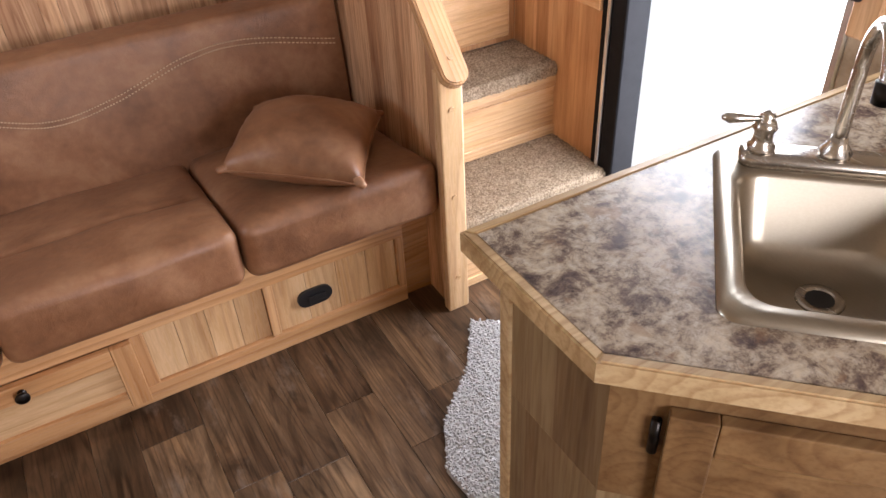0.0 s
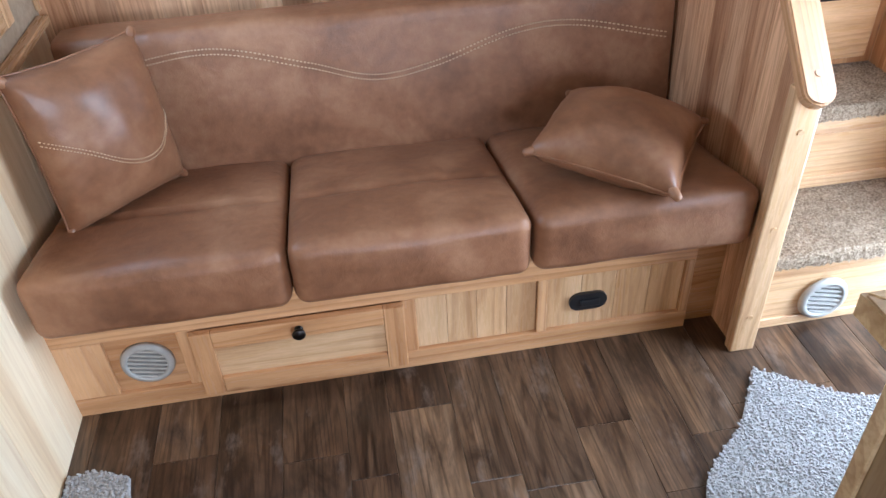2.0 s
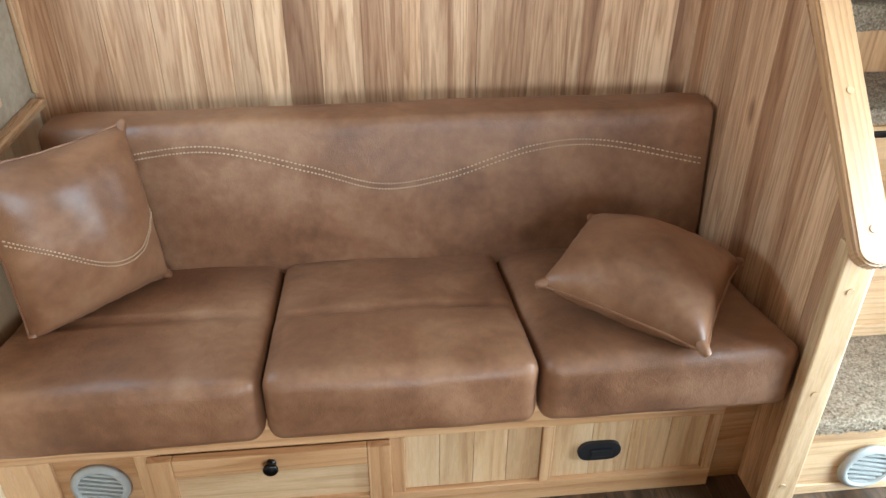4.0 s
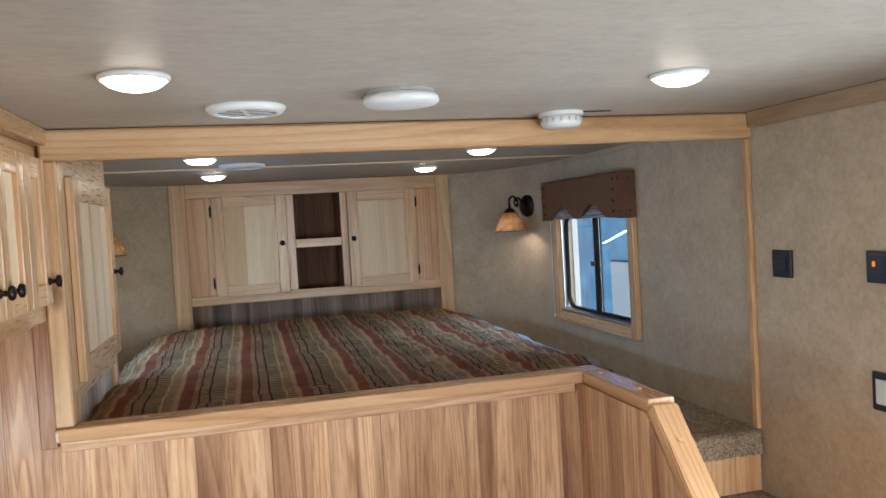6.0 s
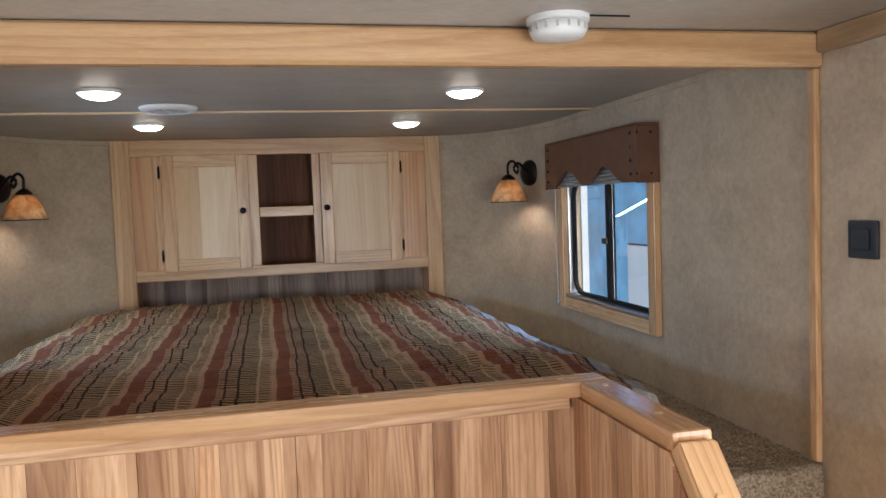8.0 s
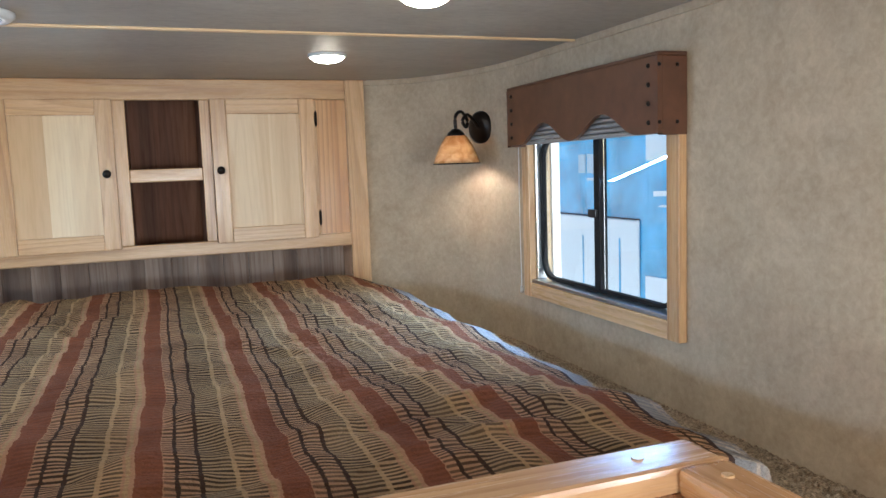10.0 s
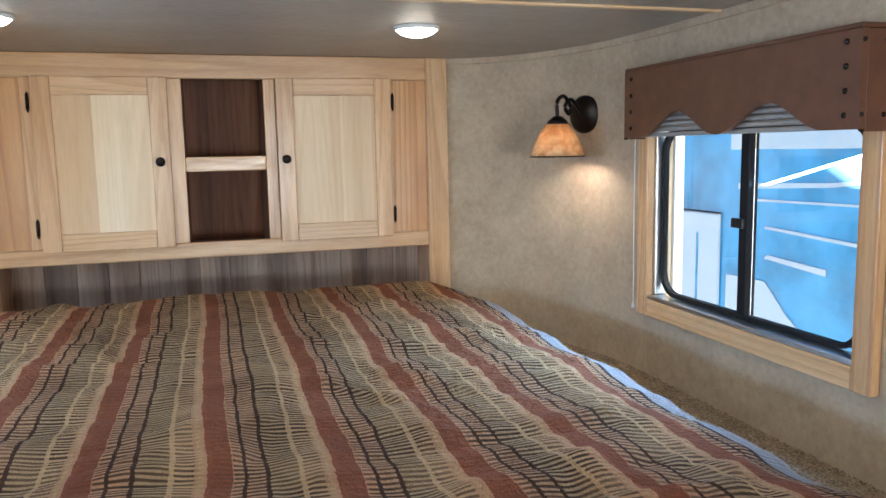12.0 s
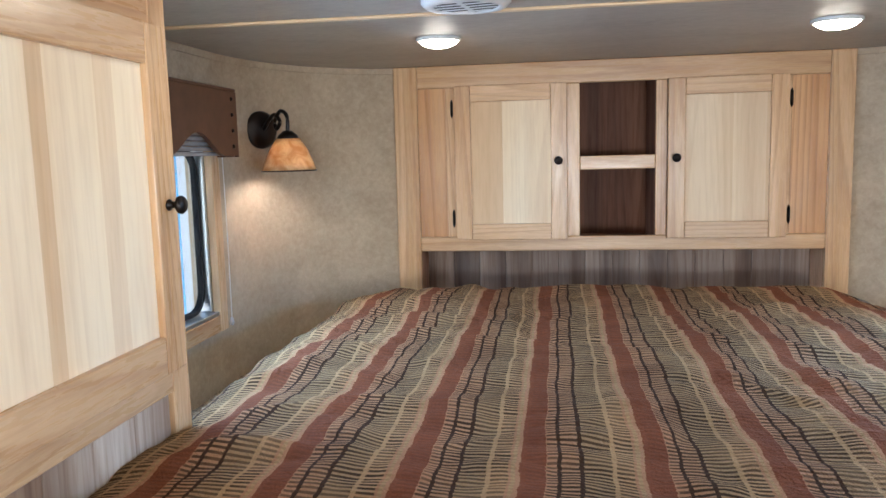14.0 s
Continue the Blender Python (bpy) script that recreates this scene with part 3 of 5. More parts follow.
    for p, q in zip(grid, grid[1:]):
        for i in range(nx):
            bm.faces.new((p[i], p[i + 1], q[i + 1], q[i]))
    return bm


structure("platform_carpet", pile_sheet(0.93, XR, 2.48, 4.6, 0.977, 3), M["carpet"], "short-pile tan carpet on the raised platform", "carpet")
structure("platform_carpet_left", pile_sheet(XL, -0.45, 3.18, 4.6, 0.977, 4), M["carpet"], "short-pile tan carpet on the raised platform", "carpet")

# ---- panelled bulkhead, partition, rail ----
bulkhead = structure("bulkhead", one(XL, 0.93, YB + 0.012, YB + 0.035, 0.0, 1.19), M["panel_z"], "wood-panelled bulkhead under the bed opening", "wall")
upper = structure("bulkhead_left", one(XL, -0.505, YB + 0.012, YB + 0.035, 1.191, ZC), M["panel_z"], "wood-panelled bulkhead beside the bed opening", "wall")


def board(name, bm, parent):
    return part(name, bm, M["panel_z"], parent)


rng = random.Random(4)
JOINTS = [XL, -0.745, -0.63, -0.506, -0.40, -0.327, -0.259, -0.184, -0.099, 0.010, 0.113, 0.161, 0.308, 0.450, 0.587, 0.735, 0.842, 0.899]
for xa, xb in zip(JOINTS, JOINTS[1:]):
    gap = 0.0011 if xb in (0.010, 0.308) else 0.0003
    board("board", one(xa + 0.0003, xb - gap, YB, YB + 0.012, 0.0, 1.19 if xb > -0.50 else ZC - 0.002, 0.0005), bulkhead)

partition = thing("partition", (0.915, 2.0, 0), "wood-panelled half wall between sofa and steps with a sloping top", "partition", kind="structure")
TIP, BEND = (1.535, 0.712), (2.02, 1.197)


def top_at(y):
    return BEND[1] if y >= BEND[0] else TIP[1] + (y - TIP[0]) * (BEND[1] - TIP[1]) / (BEND[0] - TIP[0])


part("core", prism(bmesh.new(), [(1.60, 0.0), (YB, 0.0), (YB, BEND[1]), (BEND[0], BEND[1]), (1.60, top_at(1.60))], 0.902, 0.928, "x"), M["panel_z"], partition)
y = 1.602
while y < YB - 0.003:
    w = min(rng.choice((0.06, 0.085, 0.11)), YB - 0.001 - y)
    cut = [(y + 0.0006, 0.0), (y + w - 0.0006, 0.0), (y + w - 0.0006, top_at(y + w))]
    if y < BEND[0] < y + w:
        cut.append((BEND[0], BEND[1]))
    cut.append((y + 0.0006, top_at(y)))
    part("board", prism(bmesh.new(), cut, 0.893, 0.902, "x"), M["panel_z"], partition)
    part("board", prism(bmesh.new(), cut, 0.928, 0.936, "x"), M["panel_z"], partition)
    y += w
part("post", one(0.876, 0.944, 1.568, 1.601, 0.0, 0.765, 0.005, 2), M["pine_z"], partition, "pale pine end post with wooden plugs")


def plug(place, normal, parent):
    bm = bmesh.new()
    p, n = Vector(place), Vector(normal).normalized()
    rod(bm, p - n * 0.004, p + n * 0.0022, 0.0085, 0.0075, 12)
    return part("plug", bm, M["pine_x"], parent)


for z in (0.12, 0.40, 0.66):
    plug((0.908, 1.568, z), (0, -1, 0), partition)

handrail = thing("handrail", (0.935, 2.2, 1.2), "pale pine capping rail that bends down beside the steps", "handrail")
part("top_rail", one(0.897, 0.971, BEND[0] - 0.012, 2.385, 1.197, 1.232, 0.008, 2), M["heart_y"], handrail)
d = Vector((0, TIP[0] - BEND[0], TIP[1] - BEND[1]))
L = d.length
d.normalize()
nrm = Vector((0, d.z, -d.y))
if nrm.z < 0:
    nrm = -nrm
half = 0.036
outl = [(-half, 0.0), (half, 0.0)]
outl += [(half * math.cos(a), L - 0.048 + half * 0.9 * math.sin(a)) for a in [math.pi * i / 12 for i in range(13)]]
start, end = Vector((0.934, BEND[0], BEND[1])), Vector((0.910, TIP[0], TIP[1]))
bm = bmesh.new()
lo = [bm.verts.new((u, s, 0)) for u, s in outl]
hi = [bm.verts.new((u, s, 0.035)) for u, s in outl]
bm.faces.new(lo), bm.faces.new(hi)
for i in range(len(outl)):
    j = (i + 1) % len(outl)
    bm.faces.new((lo[i], lo[j], hi[j], hi[i]))
bmesh.ops.recalc_face_normals(bm, faces=bm.faces[:])
bmesh.ops.bevel(bm, geom=[e for e in bm.edges], offset=0.005, segments=2, affect="EDGES")
along = (end - start).normalized()
across = along.cross(nrm).normalized()
up3 = across.cross(along)
ob = mesh_object("sloping_rail", bm, M["heart_y"])
ob.parent = handrail
ob.matrix_local = Matrix.Translation(-Vector(handrail.location)) @ Matrix(((across.x, along.x, up3.x, start.x), (across.y, along.y, up3.y, start.y), (across.z, along.z, up3.z, start.z), (0, 0, 0, 1)))
for s in (0.10, 0.33, L - 0.085):
    plug(start + along * s + up3 * 0.035, up3, handrail)
plug((0.934, 2.34, 1.232), (0, 0, 1), handrail)
plug((0.934, 2.12, 1.232), (0, 0, 1), handrail)

bed_rim = thing("bed_rim", (0.2, 2.46, 1.2), "pale pine capping rail along the front of the bed", "rail")
part("cap", one(-0.505, 0.971, 2.386, 2.466, 1.197, 1.232, 0.008, 2), M["heart_x"], bed_rim)
part("moulding", one(-0.500, 0.887, 2.414, YB - 0.0005, 1.168, 1.1965, 0.003), M["panel_x"], bed_rim)
for x in (-0.30, 0.02, 0.45, 0.87):
    plug((x, 2.428, 1.232), (0, 0, 1), bed_rim)
part("jamb", one(-0.505, -0.462, 2.400, 2.462, 1.233, 1.892, 0.004), M["pine_z"], bed_rim, "pale pine upright at the side of the bed opening")
part("casing", one(-0.545, -0.506, 2.412, YB - 0.0005, 1.18, ZC - 0.005, 0.003), M["panel_z"], bed_rim)

# ---- steps ----
steps = thing("steps", (1.23, 1.9, 0), "pine steps with carpeted treads up to the bed", "steps", kind="structure")
X0, X1 = 0.945, XR - 0.012
FRONT = (1.645, 1.925, 2.160, 2.415)
TOP = (0.25, 0.508, 0.787, 0.978)


def tread(y0, y1, z, thick=0.042):
    """A carpeted tread: the pile runs over the top and rolls down the front edge."""
    bm = bmesh.new()
    box(bm, X0 + 0.001, X1 - 0.001, y0 - 0.008, y1, z - thick, z - 0.006, 0.008, 2)
    line, r = [(y1, z)], 0.016
    n = max(3, int((y1 - y0) / 0.0065))
    line += [(y1 + (y0 - 0.012 + r - y1) * k / n, z) for k in range(1, n + 1)]
    line += [(y0 - 0.012 + r - r * math.sin(radians(15 * k)), z - r + r * math.cos(radians(15 * k))) for k in range(1, 7)]
    line += [(y0 - 0.012, z - r - 0.006 * k) for k in range(1, max(2, int((thick - r) / 0.006) + 1))]
    cols = 88
    grid = []
    for y, zz in line:
        row = []
        for i in range(cols + 1):
            p = Vector((X0 + (X1 - X0) * i / cols, y, zz))
            p += Vector((rng.uniform(-0.0022, 0.0022), rng.uniform(-0.0035, 0.0015), rng.uniform(-0.0055, 0.0015)))
            p.x = min(max(p.x, X0), X1)
            row.append(bm.verts.new(p))
        grid.append(row)
    for p, q in zip(grid, grid[1:]):
        for i in range(cols):
            bm.faces.new((p[i], q[i], q[i + 1], p[i + 1]))
    return bm


for i in range(4):
    yf, zt = FRONT[i], TOP[i]
    zl = 0 if i == 0 else TOP[i - 1]
    yb = FRONT[i + 1] if i < 3 else yf + 0.03
    part("riser", one(X0, X1, yf, yf + 0.018, zl, zt - 0.042), M["pine_x" if i < 2 else "orange_z"], steps, "pale wood riser" if i < 2 else "amber wood riser")
    if i < 3:
        part("tread", tread(yf, yb - 0.001, zt), M["carpet"], steps, "short-pile tan carpet tread", True)
    else:
        part("tread", tread(yf, yf + 0.06, zt + 0.001, 0.075), M["carpet"], steps, "short-pile tan carpet edge", True)
# frames on the risers
part("riser_frame", one(X0, X1, 1.637, 1.6445, 0.175, 0.208, 0.002), M["pine_x"], steps)
part("riser_frame", one(X0, X1, 1.637, 1.6445, 0.0, 0.03, 0.002), M["pine_x"], steps)
part("riser_frame", one(X1 - 0.10, X1, 1.6375, 1.6445, 0.0305, 0.1745, 0.002), M["pine_z"], steps)
part("riser_frame", one(X0, X1, 1.916, 1.9245, 0.425, 0.466, 0.002), M["pine_x"], steps)
part("riser_frame", one(X0, X1, 1.916, 1.9245, 0.25, 0.285, 0.002), M["pine_x"], steps)
part("drawer_front", one(X0 + 0.04, X1 - 0.03, 2.144, 2.1595, 0.530, 0.738, 0.004), M["pine_x"], steps, "pale wood pull-out drawer front")
bm = bmesh.new()
box(bm, 1.265, 1.345, 2.135, 2.1435, 0.712, 0.730, 0.004, 2)
part("drawer_pull", bm, M["bronze"], steps, "dark bronze cup pull")


def round_vent(name, centre, normal, r, material, slats, label, category, group=""):
    """A round louvred vent."""
    ob = thing(name, centre, label, category, group)
    n = Vector(normal)
    m = Matrix.Translation(centre) @ n.to_track_quat("Z", "Y").to_matrix().to_4x4()
    bm = lathe(bmesh.new(), [(r * 0.72, 0.002), (r * 0.72, 0.011), (r * 0.80, 0.014), (r * 0.95, 0.009), (r, 0.0), (r * 0.72, 0.0005)], m, 32, True)
    part("rim", bm, material, ob, "", True)
    part("backing", lathe(bmesh.new(), [(0.0, 0.001), (r * 0.73, 0.001), (r * 0.73, 0.0002)], m, 24), M["black"], ob)
    for k in range(slats):
        v = r * 0.62 * (2 * k / (slats - 1) - 1)
        w = math.sqrt(max((r * 0.72) ** 2 - v * v, 0))
        bm = bmesh.new()
        box(bm, -w, w, v - r * 0.055, v + r * 0.045, 0.003, 0.010)
        bm.transform(m @ Matrix.Rotation(radians(-14), 4, "Z"))
        part("slat", bm, material, ob)
    return ob


round_vent("floor_vent", (1.160, 1.636, 0.085), (0, -1, 0), 0.070, M["ventgrey"], 7, "round grey louvred heat vent in the step riser", "vent", "heat vents")

wains = thing("wainscot", (XR, 1.8, 0), "amber wood wainscot beside the steps with a flat cap", "wainscot", kind="structure")
part("panel", one(XR - 0.011, XR - 0.0005, 1.716, 2.160, 0.0, 0.735), M["orange_z"], wains)
part("cap", one(XR - 0.024, XR - 0.0005, 1.716, 2.159, 0.7355, 0.770, 0.003), M["pine_y"], wains)

# ---- entry door opening ----
door_1 = thing("door_1", (XR, 1.29, 0), "open entry doorway with a black and silver frame", "doorway", kind="structure")
y0, y1, z0, z1 = DOOR
part("frame", one(XR - 0.018, XR + WT + 0.01, y1 - 0.03, y1 + 0.074, 0.0, z1 + 0.03, 0.004), M["doorframe"], door_1)
part("frame", one(XR - 0.026, XR - 0.0185, y1 + 0.030, y1 + 0.044, 0.0, z1 + 0.03, 0.002), M["alu"], door_1, "bright aluminium edge strip")
part("frame", one(XR - 0.010, XR + WT + 0.01, y0 - 0.01, y0 + 0.012, 0.0, z1 + 0.03, 0.004), M["alu"], door_1)
part("frame", one(XR - 0.018, XR + WT + 0.01, y0 + 0.0125, y1 - 0.0305, z1 - 0.012, z1 + 0.03, 0.004), M["doorframe"], door_1)
part("sill", one(XR - 0.01, XR + WT + 0.03, y0 + 0.0125, y1 - 0.0305, -0.005, 0.012, 0.003), M["alu"], door_1)
part("casing", one(XR - 0.02, XR - 0.0005, y0 - 0.075, y0 - 0.011, 0.905, z1 + 0.03, 0.004), M["orange_z"], door_1, "amber wood door casing")
bm = bmesh.new()
box(bm, XR - 0.034, XR - 0.019, y0 - 0.03, y0 - 0.012, 0.98, 1.05, 0.004, 2)
part("latch_plate", bm, M["black"], door_1)


# ---- windows ----
def window(name, side, hole, label):
    """A sliding window with rounded black gasket, centre bar and a wooden casing."""
    y0, y1, z0, z1 = hole
    xw = XR if side > 0 else XL
    ob = thing(name, (xw, (y0 + y1) / 2, z0), label, "window", kind="structure")

    def bx(a, b, ya, yb, za, zb, bev=0.003):
        xa, xb = sorted((xw + side * a, xw + side * b))
        return one(xa, xb, ya, yb, za, zb, bev, 2)
    c = 0.048
    part("casing", bx(-0.024, -0.0005, y0 - c, y0, z0 - c, z1 + c), M["pine_z"], ob)
    part("casing", bx(-0.024, -0.0005, y1, y1 + c, z0 - c, z1 + c), M["pine_z"], ob)
    part("casing", bx(-0.022, -0.0005, y0 + 0.0005, y1 - 0.0005, z0 - c, z0), M["pine_y"], ob)
    part("casing", bx(-0.022, -0.0005, y0 + 0.0005, y1 - 0.0005, z1, z1 + c), M["pine_y"], ob)
    part("window_sill", bx(-0.020, 0.035, y0 + 0.001, y1 - 0.001, z0 + 0.0005, z0 + 0.012), M["alu"], ob)
    part("liner", bx(0.0, 0.035, y0 + 0.0005, y0 + 0.010, z0 + 0.0125, z1), M["alu"], ob)
    part("liner", bx(0.0, 0.035, y1 - 0.010, y1 - 0.0005, z0 + 0.0125, z1), M["alu"], ob)
    # rounded gasket
    bm = bmesh.new()
    ya, yb, za, zb, r = y0 + 0.012, y1 - 0.012, z0 + 0.014, z1 - 0.002, 0.07

    def loop(ins, xx):
        pts = []
        for cy, cz, a0 in ((yb - r, zb - r, 0), (ya + r, zb - r, 90), (ya + r, za + r, 180), (yb - r, za + r, 270)):
            for k in range(7):
                a = radians(a0 + 15 * k)
                pts.append(bm.verts.new((xx, cy + (r - ins) * math.cos(a), cz + (r - ins) * math.sin(a))))
        return pts
    xa, xb = xw + side * 0.014, xw + side * 0.034
    rings = [loop(0.0, xa), loop(0.012, xa), loop(0.012, xb), loop(0.0, xb)]
    for i in range(4):
        p, q = rings[i], rings[(i + 1) % 4]
        for k in range(28):
            bm.faces.new((p[k], p[(k + 1) % 28], q[(k + 1) % 28], q[k]))
    bmesh.ops.recalc_face_normals(bm, faces=bm.faces[:])
    part("window_frame", bm, M["blackframe"], ob)
    ym = (ya + yb) / 2
    part("centre_bar", bx(0.006, 0.036, ym - 0.018, ym + 0.012, za + 0.011, zb - 0.011), M["blackframe"], ob)
    part("latch", bx(-0.004, 0.0055, ym - 0.012, ym + 0.03, (za + zb) / 2 - 0.012, (za + zb) / 2 + 0.012), M["black"], ob)
    for p0, p1 in ((ya + 0.010, ym - 0.0185), (ym + 0.0125, yb - 0.010)):
        g = part("pane", bx(0.022, 0.026, p0, p1, za + 0.010, zb - 0.010, 0), M["glass"], ob)
        g.visible_shadow = False
    return ob


window("window_1", 1, WIN_R, "sliding trailer window in a pale wood casing")
window("window_2", -1, WIN_L, "sliding trailer window in a pale wood casing")
window("window_3", -1, WIN_S, "sliding trailer window over the sofa")
# top and bottom frame of that assumed opening, out of view
gw = thing("fill_opening", (0.6, YBACK, 1.35), "added frame round the unseen fill opening behind the galley", "window", kind="structure")
part("window_frame", one(FILL_HOLE[0], FILL_HOLE[1], YBACK - 0.05, YBACK + 0.01, FILL_HOLE[2] - 0.03, FILL_HOLE[2]), M["pine_x"], gw)
part("window_frame", one(FILL_HOLE[0], FILL_HOLE[1], YBACK - 0.05, YBACK + 0.01, FILL_HOLE[3], FILL_HOLE[3] + 0.03), M["pine_x"], gw)


def valance(side, y0, y1, z0, z1, group):
    """A padded leather box valance with a scalloped lower edge and nail heads."""
    xw = XR if side > 0 else XL
    ob = thing("valance", (xw, (y0 + y1) / 2, z0), "brown leather box valance with scalloped edge and nail heads", "valance", group)
    outl = [(y0, z1), (y0, z0)]
    n = 48
    for i in range(n + 1):
        t = i / n
        e = min(t, 1 - t)
        h = 0.031 * (1 - math.cos(2 * math.pi * (e - 0.10) / 0.40)) if e > 0.10 else 0.0
        outl.append((y0 + (y1 - y0) * t, z0 + h + 0.004))
    outl += [(y1, z0), (y1, z1)]
    xs = sorted((xw - side * 0.085, xw - side * 0.072))
    part("face_board", prism(bmesh.new(), outl, *xs, "x"), M["valance"], ob)
    for ya, yb in ((y0, y0 + 0.012), (y1 - 0.012, y1)):
        xa, xb = sorted((xw - side * 0.0715, xw - side * 0.0005))
        part("end_board", one(xa, xb, ya, yb, z0, z1, 0.002), M["valance"], ob)
    xa, xb = sorted((xw - side * 0.085, xw - side * 0.0005))
    part("top_board", one(xa, xb, y0, y1, z1 + 0.0005, z1 + 0.010, 0.002), M["valance"], ob)
    for yy in (y0 + 0.035, y1 - 0.035):
        for k in range(4):
            bm = bmesh.new()
            p = Vector((xw - side * 0.085, yy, z0 + 0.03 + k * (z1 - z0 - 0.05) / 3))
            bmesh.ops.create_uvsphere(bm, u_segments=10, v_segments=6, radius=0.006, matrix=Matrix.Translation(p))
            part("nail_head", bm, M["bronze"], ob, "", True)
    for yy in (y0, y1):
        for dx, k in ((0.03, 0), (0.03, 1), (0.08, 0), (0.08, 1)):
            bm = bmesh.new()
            p = Vector((xw - side * dx, yy, z0 + 0.03 + k * (z1 - z0 - 0.05)))
            bmesh.ops.create_uvsphere(bm, u_segments=10, v_segments=6, radius=0.005, matrix=Matrix.Translation(p))
            part("nail_head", bm, M["bronze"], ob, "", True)
    return ob


def blind(side, y0, y1, z0, z1):
    """A folded blind stacked behind the valance."""
    xw = XR if side > 0 else XL
    ob = thing("folded_blind", (xw, (y0 + y1) / 2, z0), "grey pleated blind drawn up behind the valance", "blind", "folded blinds")
    n = 7
    for k in range(n):
        z = z0 + (z1 - z0) * k / n
        xa, xb = sorted((xw - side * 0.062, xw - side * 0.028))
        part("pleat", one(xa, xb, y0, y1, z, z + (z1 - z0) / n * 0.8, 0.003), M["fabric_blind"], ob)
    return ob


valance(1, 3.152, 3.965, 1.66, 1.842, "valances")
valance(-1, 3.235, 4.06, 1.66, 1.842, "valances")
valance(-1, 1.45, 2.275, 1.195, 1.345, "valances")
blind(1, 3.17, 3.92, 1.665, 1.76)
blind(-1, 3.26, 4.02, 1.665, 1.76)



def blind_cord(side, y, z0, z1):
    """A thin pull cord with a bead at its end, hanging beside the casing."""
    x = (XR if side > 0 else XL) - side * 0.030
    ob = thing("blind_cord", (x, y, z1), "thin pale pull cord with a clear bead beside the window", "cord", "blind cords")
    pts = spline([(x, y, z1), (x, y + 0.003, (z0 + z1) / 2), (x, y, z0)], 6)
    part("cord", sweep(bmesh.new(), pts, 0.0014, 6), M["white"], ob)
    m = Matrix.Translation((x, y, z0))
    part("bead", lathe(bmesh.new(), [(0.0, 0.004), (0.004, 0.002), (0.0065, -0.012), (0.005, -0.020), (0.0, -0.022)], m, 12), M["alu"], ob, "", True)
    return ob


blind_cord(1, 3.997, 1.185, 1.68)
blind_cord(-1, 4.068, 1.185, 1.68)

# ---- cabinet hardware ----


def knob(place, normal, parent, r=0.015):
    n = Vector(normal)
    m = Matrix.Translation(place) @ n.to_track_quat("Z", "Y").to_matrix().to_4x4()
    bm = lathe(bmesh.new(), [(r * 0.62, 0.0), (r * 0.62, 0.003), (r * 0.36, 0.005), (r * 0.36, 0.014), (r * 0.95, 0.018), (r, 0.023), (r * 0.8, 0.027), (0.0, 0.0285)], m, 18)
    return part("knob", bm, M["bronze"], parent, "dark bronze round knob", True)


def hinge(place, normal, parent):
    p, n = Vector(place), Vector(normal)
    bm = bmesh.new()
    rod(bm, p + n * 0.006 - Vector((0, 0, 0.022)), p + n * 0.006 + Vector((0, 0, 0.022)), 0.005, None, 10)
    rod(bm, p + n * 0.006 + Vector((0, 0, 0.022)), p + n * 0.006 + Vector((0, 0, 0.032)), 0.005, 0.001, 10)
    rod(bm, p + n * 0.006 - Vector((0, 0, 0.032)), p + n * 0.006 - Vector((0, 0, 0.022)), 0.001, 0.005, 10)
    return part("hinge", bm, M["bronze"], parent, "dark bronze hinge", True)


def shaker(parent, plane, a0, a1, z0, z1, d0, d1, style=0.06, name="door", grain="z", label="", frame_wood="pine", panel_wood="pale"):
    """A five-piece door. plane 'y': a is x and d runs along y from the carcass (d0) to the face (d1); plane 'x': the other way."""
    def bx(p0, p1, q0, q1, e0, e1, bev=0.003):
        e0, e1 = sorted((e0, e1))
        return one(p0, p1, e0, e1, q0, q1, bev, 2) if plane == "y" else one(e0, e1, p0, p1, q0, q1, bev, 2)
    hx = "x" if plane == "y" else "y"
    mid = d0 + (d1 - d0) * 0.45
    w = style
    ob = part(name, bx(a0 + w - 0.004, a1 - w + 0.004, z0 + w - 0.004, z1 - w + 0.004, d0, mid, 0), M[panel_wood + "_" + grain], parent, label)
    part("stile", bx(a0, a0 + w, z0, z1, d0, d1), M[frame_wood + "_z"], ob)
    part("stile", bx(a1 - w, a1, z0, z1, d0, d1), M[frame_wood + "_z"], ob)
    part("rail", bx(a0 + w + 0.0004, a1 - w - 0.0004, z0, z0 + w, d0, d1 + (d0 - d1) * 0.02), M[frame_wood + "_" + hx], ob)
    part("rail", bx(a0 + w + 0.0004, a1 - w - 0.0004, z1 - w, z1, d0, d1 + (d0 - d1) * 0.02), M[frame_wood + "_" + hx], ob)
    return ob


# ---- sofa ----
sofa = thing("sofa", (0.03, 2.0, 0), "built-in sofa with pine base and brown leather stitched backrest", "sofa")
SF = 1.690
part("carcass", one(XL + 0.001, 0.892, SF + 0.024, 2.40, 0.0, 0.328), M["heart_x"], sofa)
part("top_rail", one(XL + 0.001, 0.80, SF, SF + 0.0235, 0.238, 0.330, 0.003, 2), M["heart_x"], sofa)
part("bottom_rail", one(XL + 0.001, 0.80, SF, SF + 0.0235, 0.0, 0.058, 0.003, 2), M["heart_x"], sofa)
for a, b in ((XL + 0.001, -0.705), (-0.53, -0.48), (0.018, 0.058), (0.375, 0.402), (0.775, 0.80)):
    part("stile", one(a, b, SF + 0.0005, SF + 0.0235, 0.0585, 0.2375, 0.002), M["heart_z"], sofa)
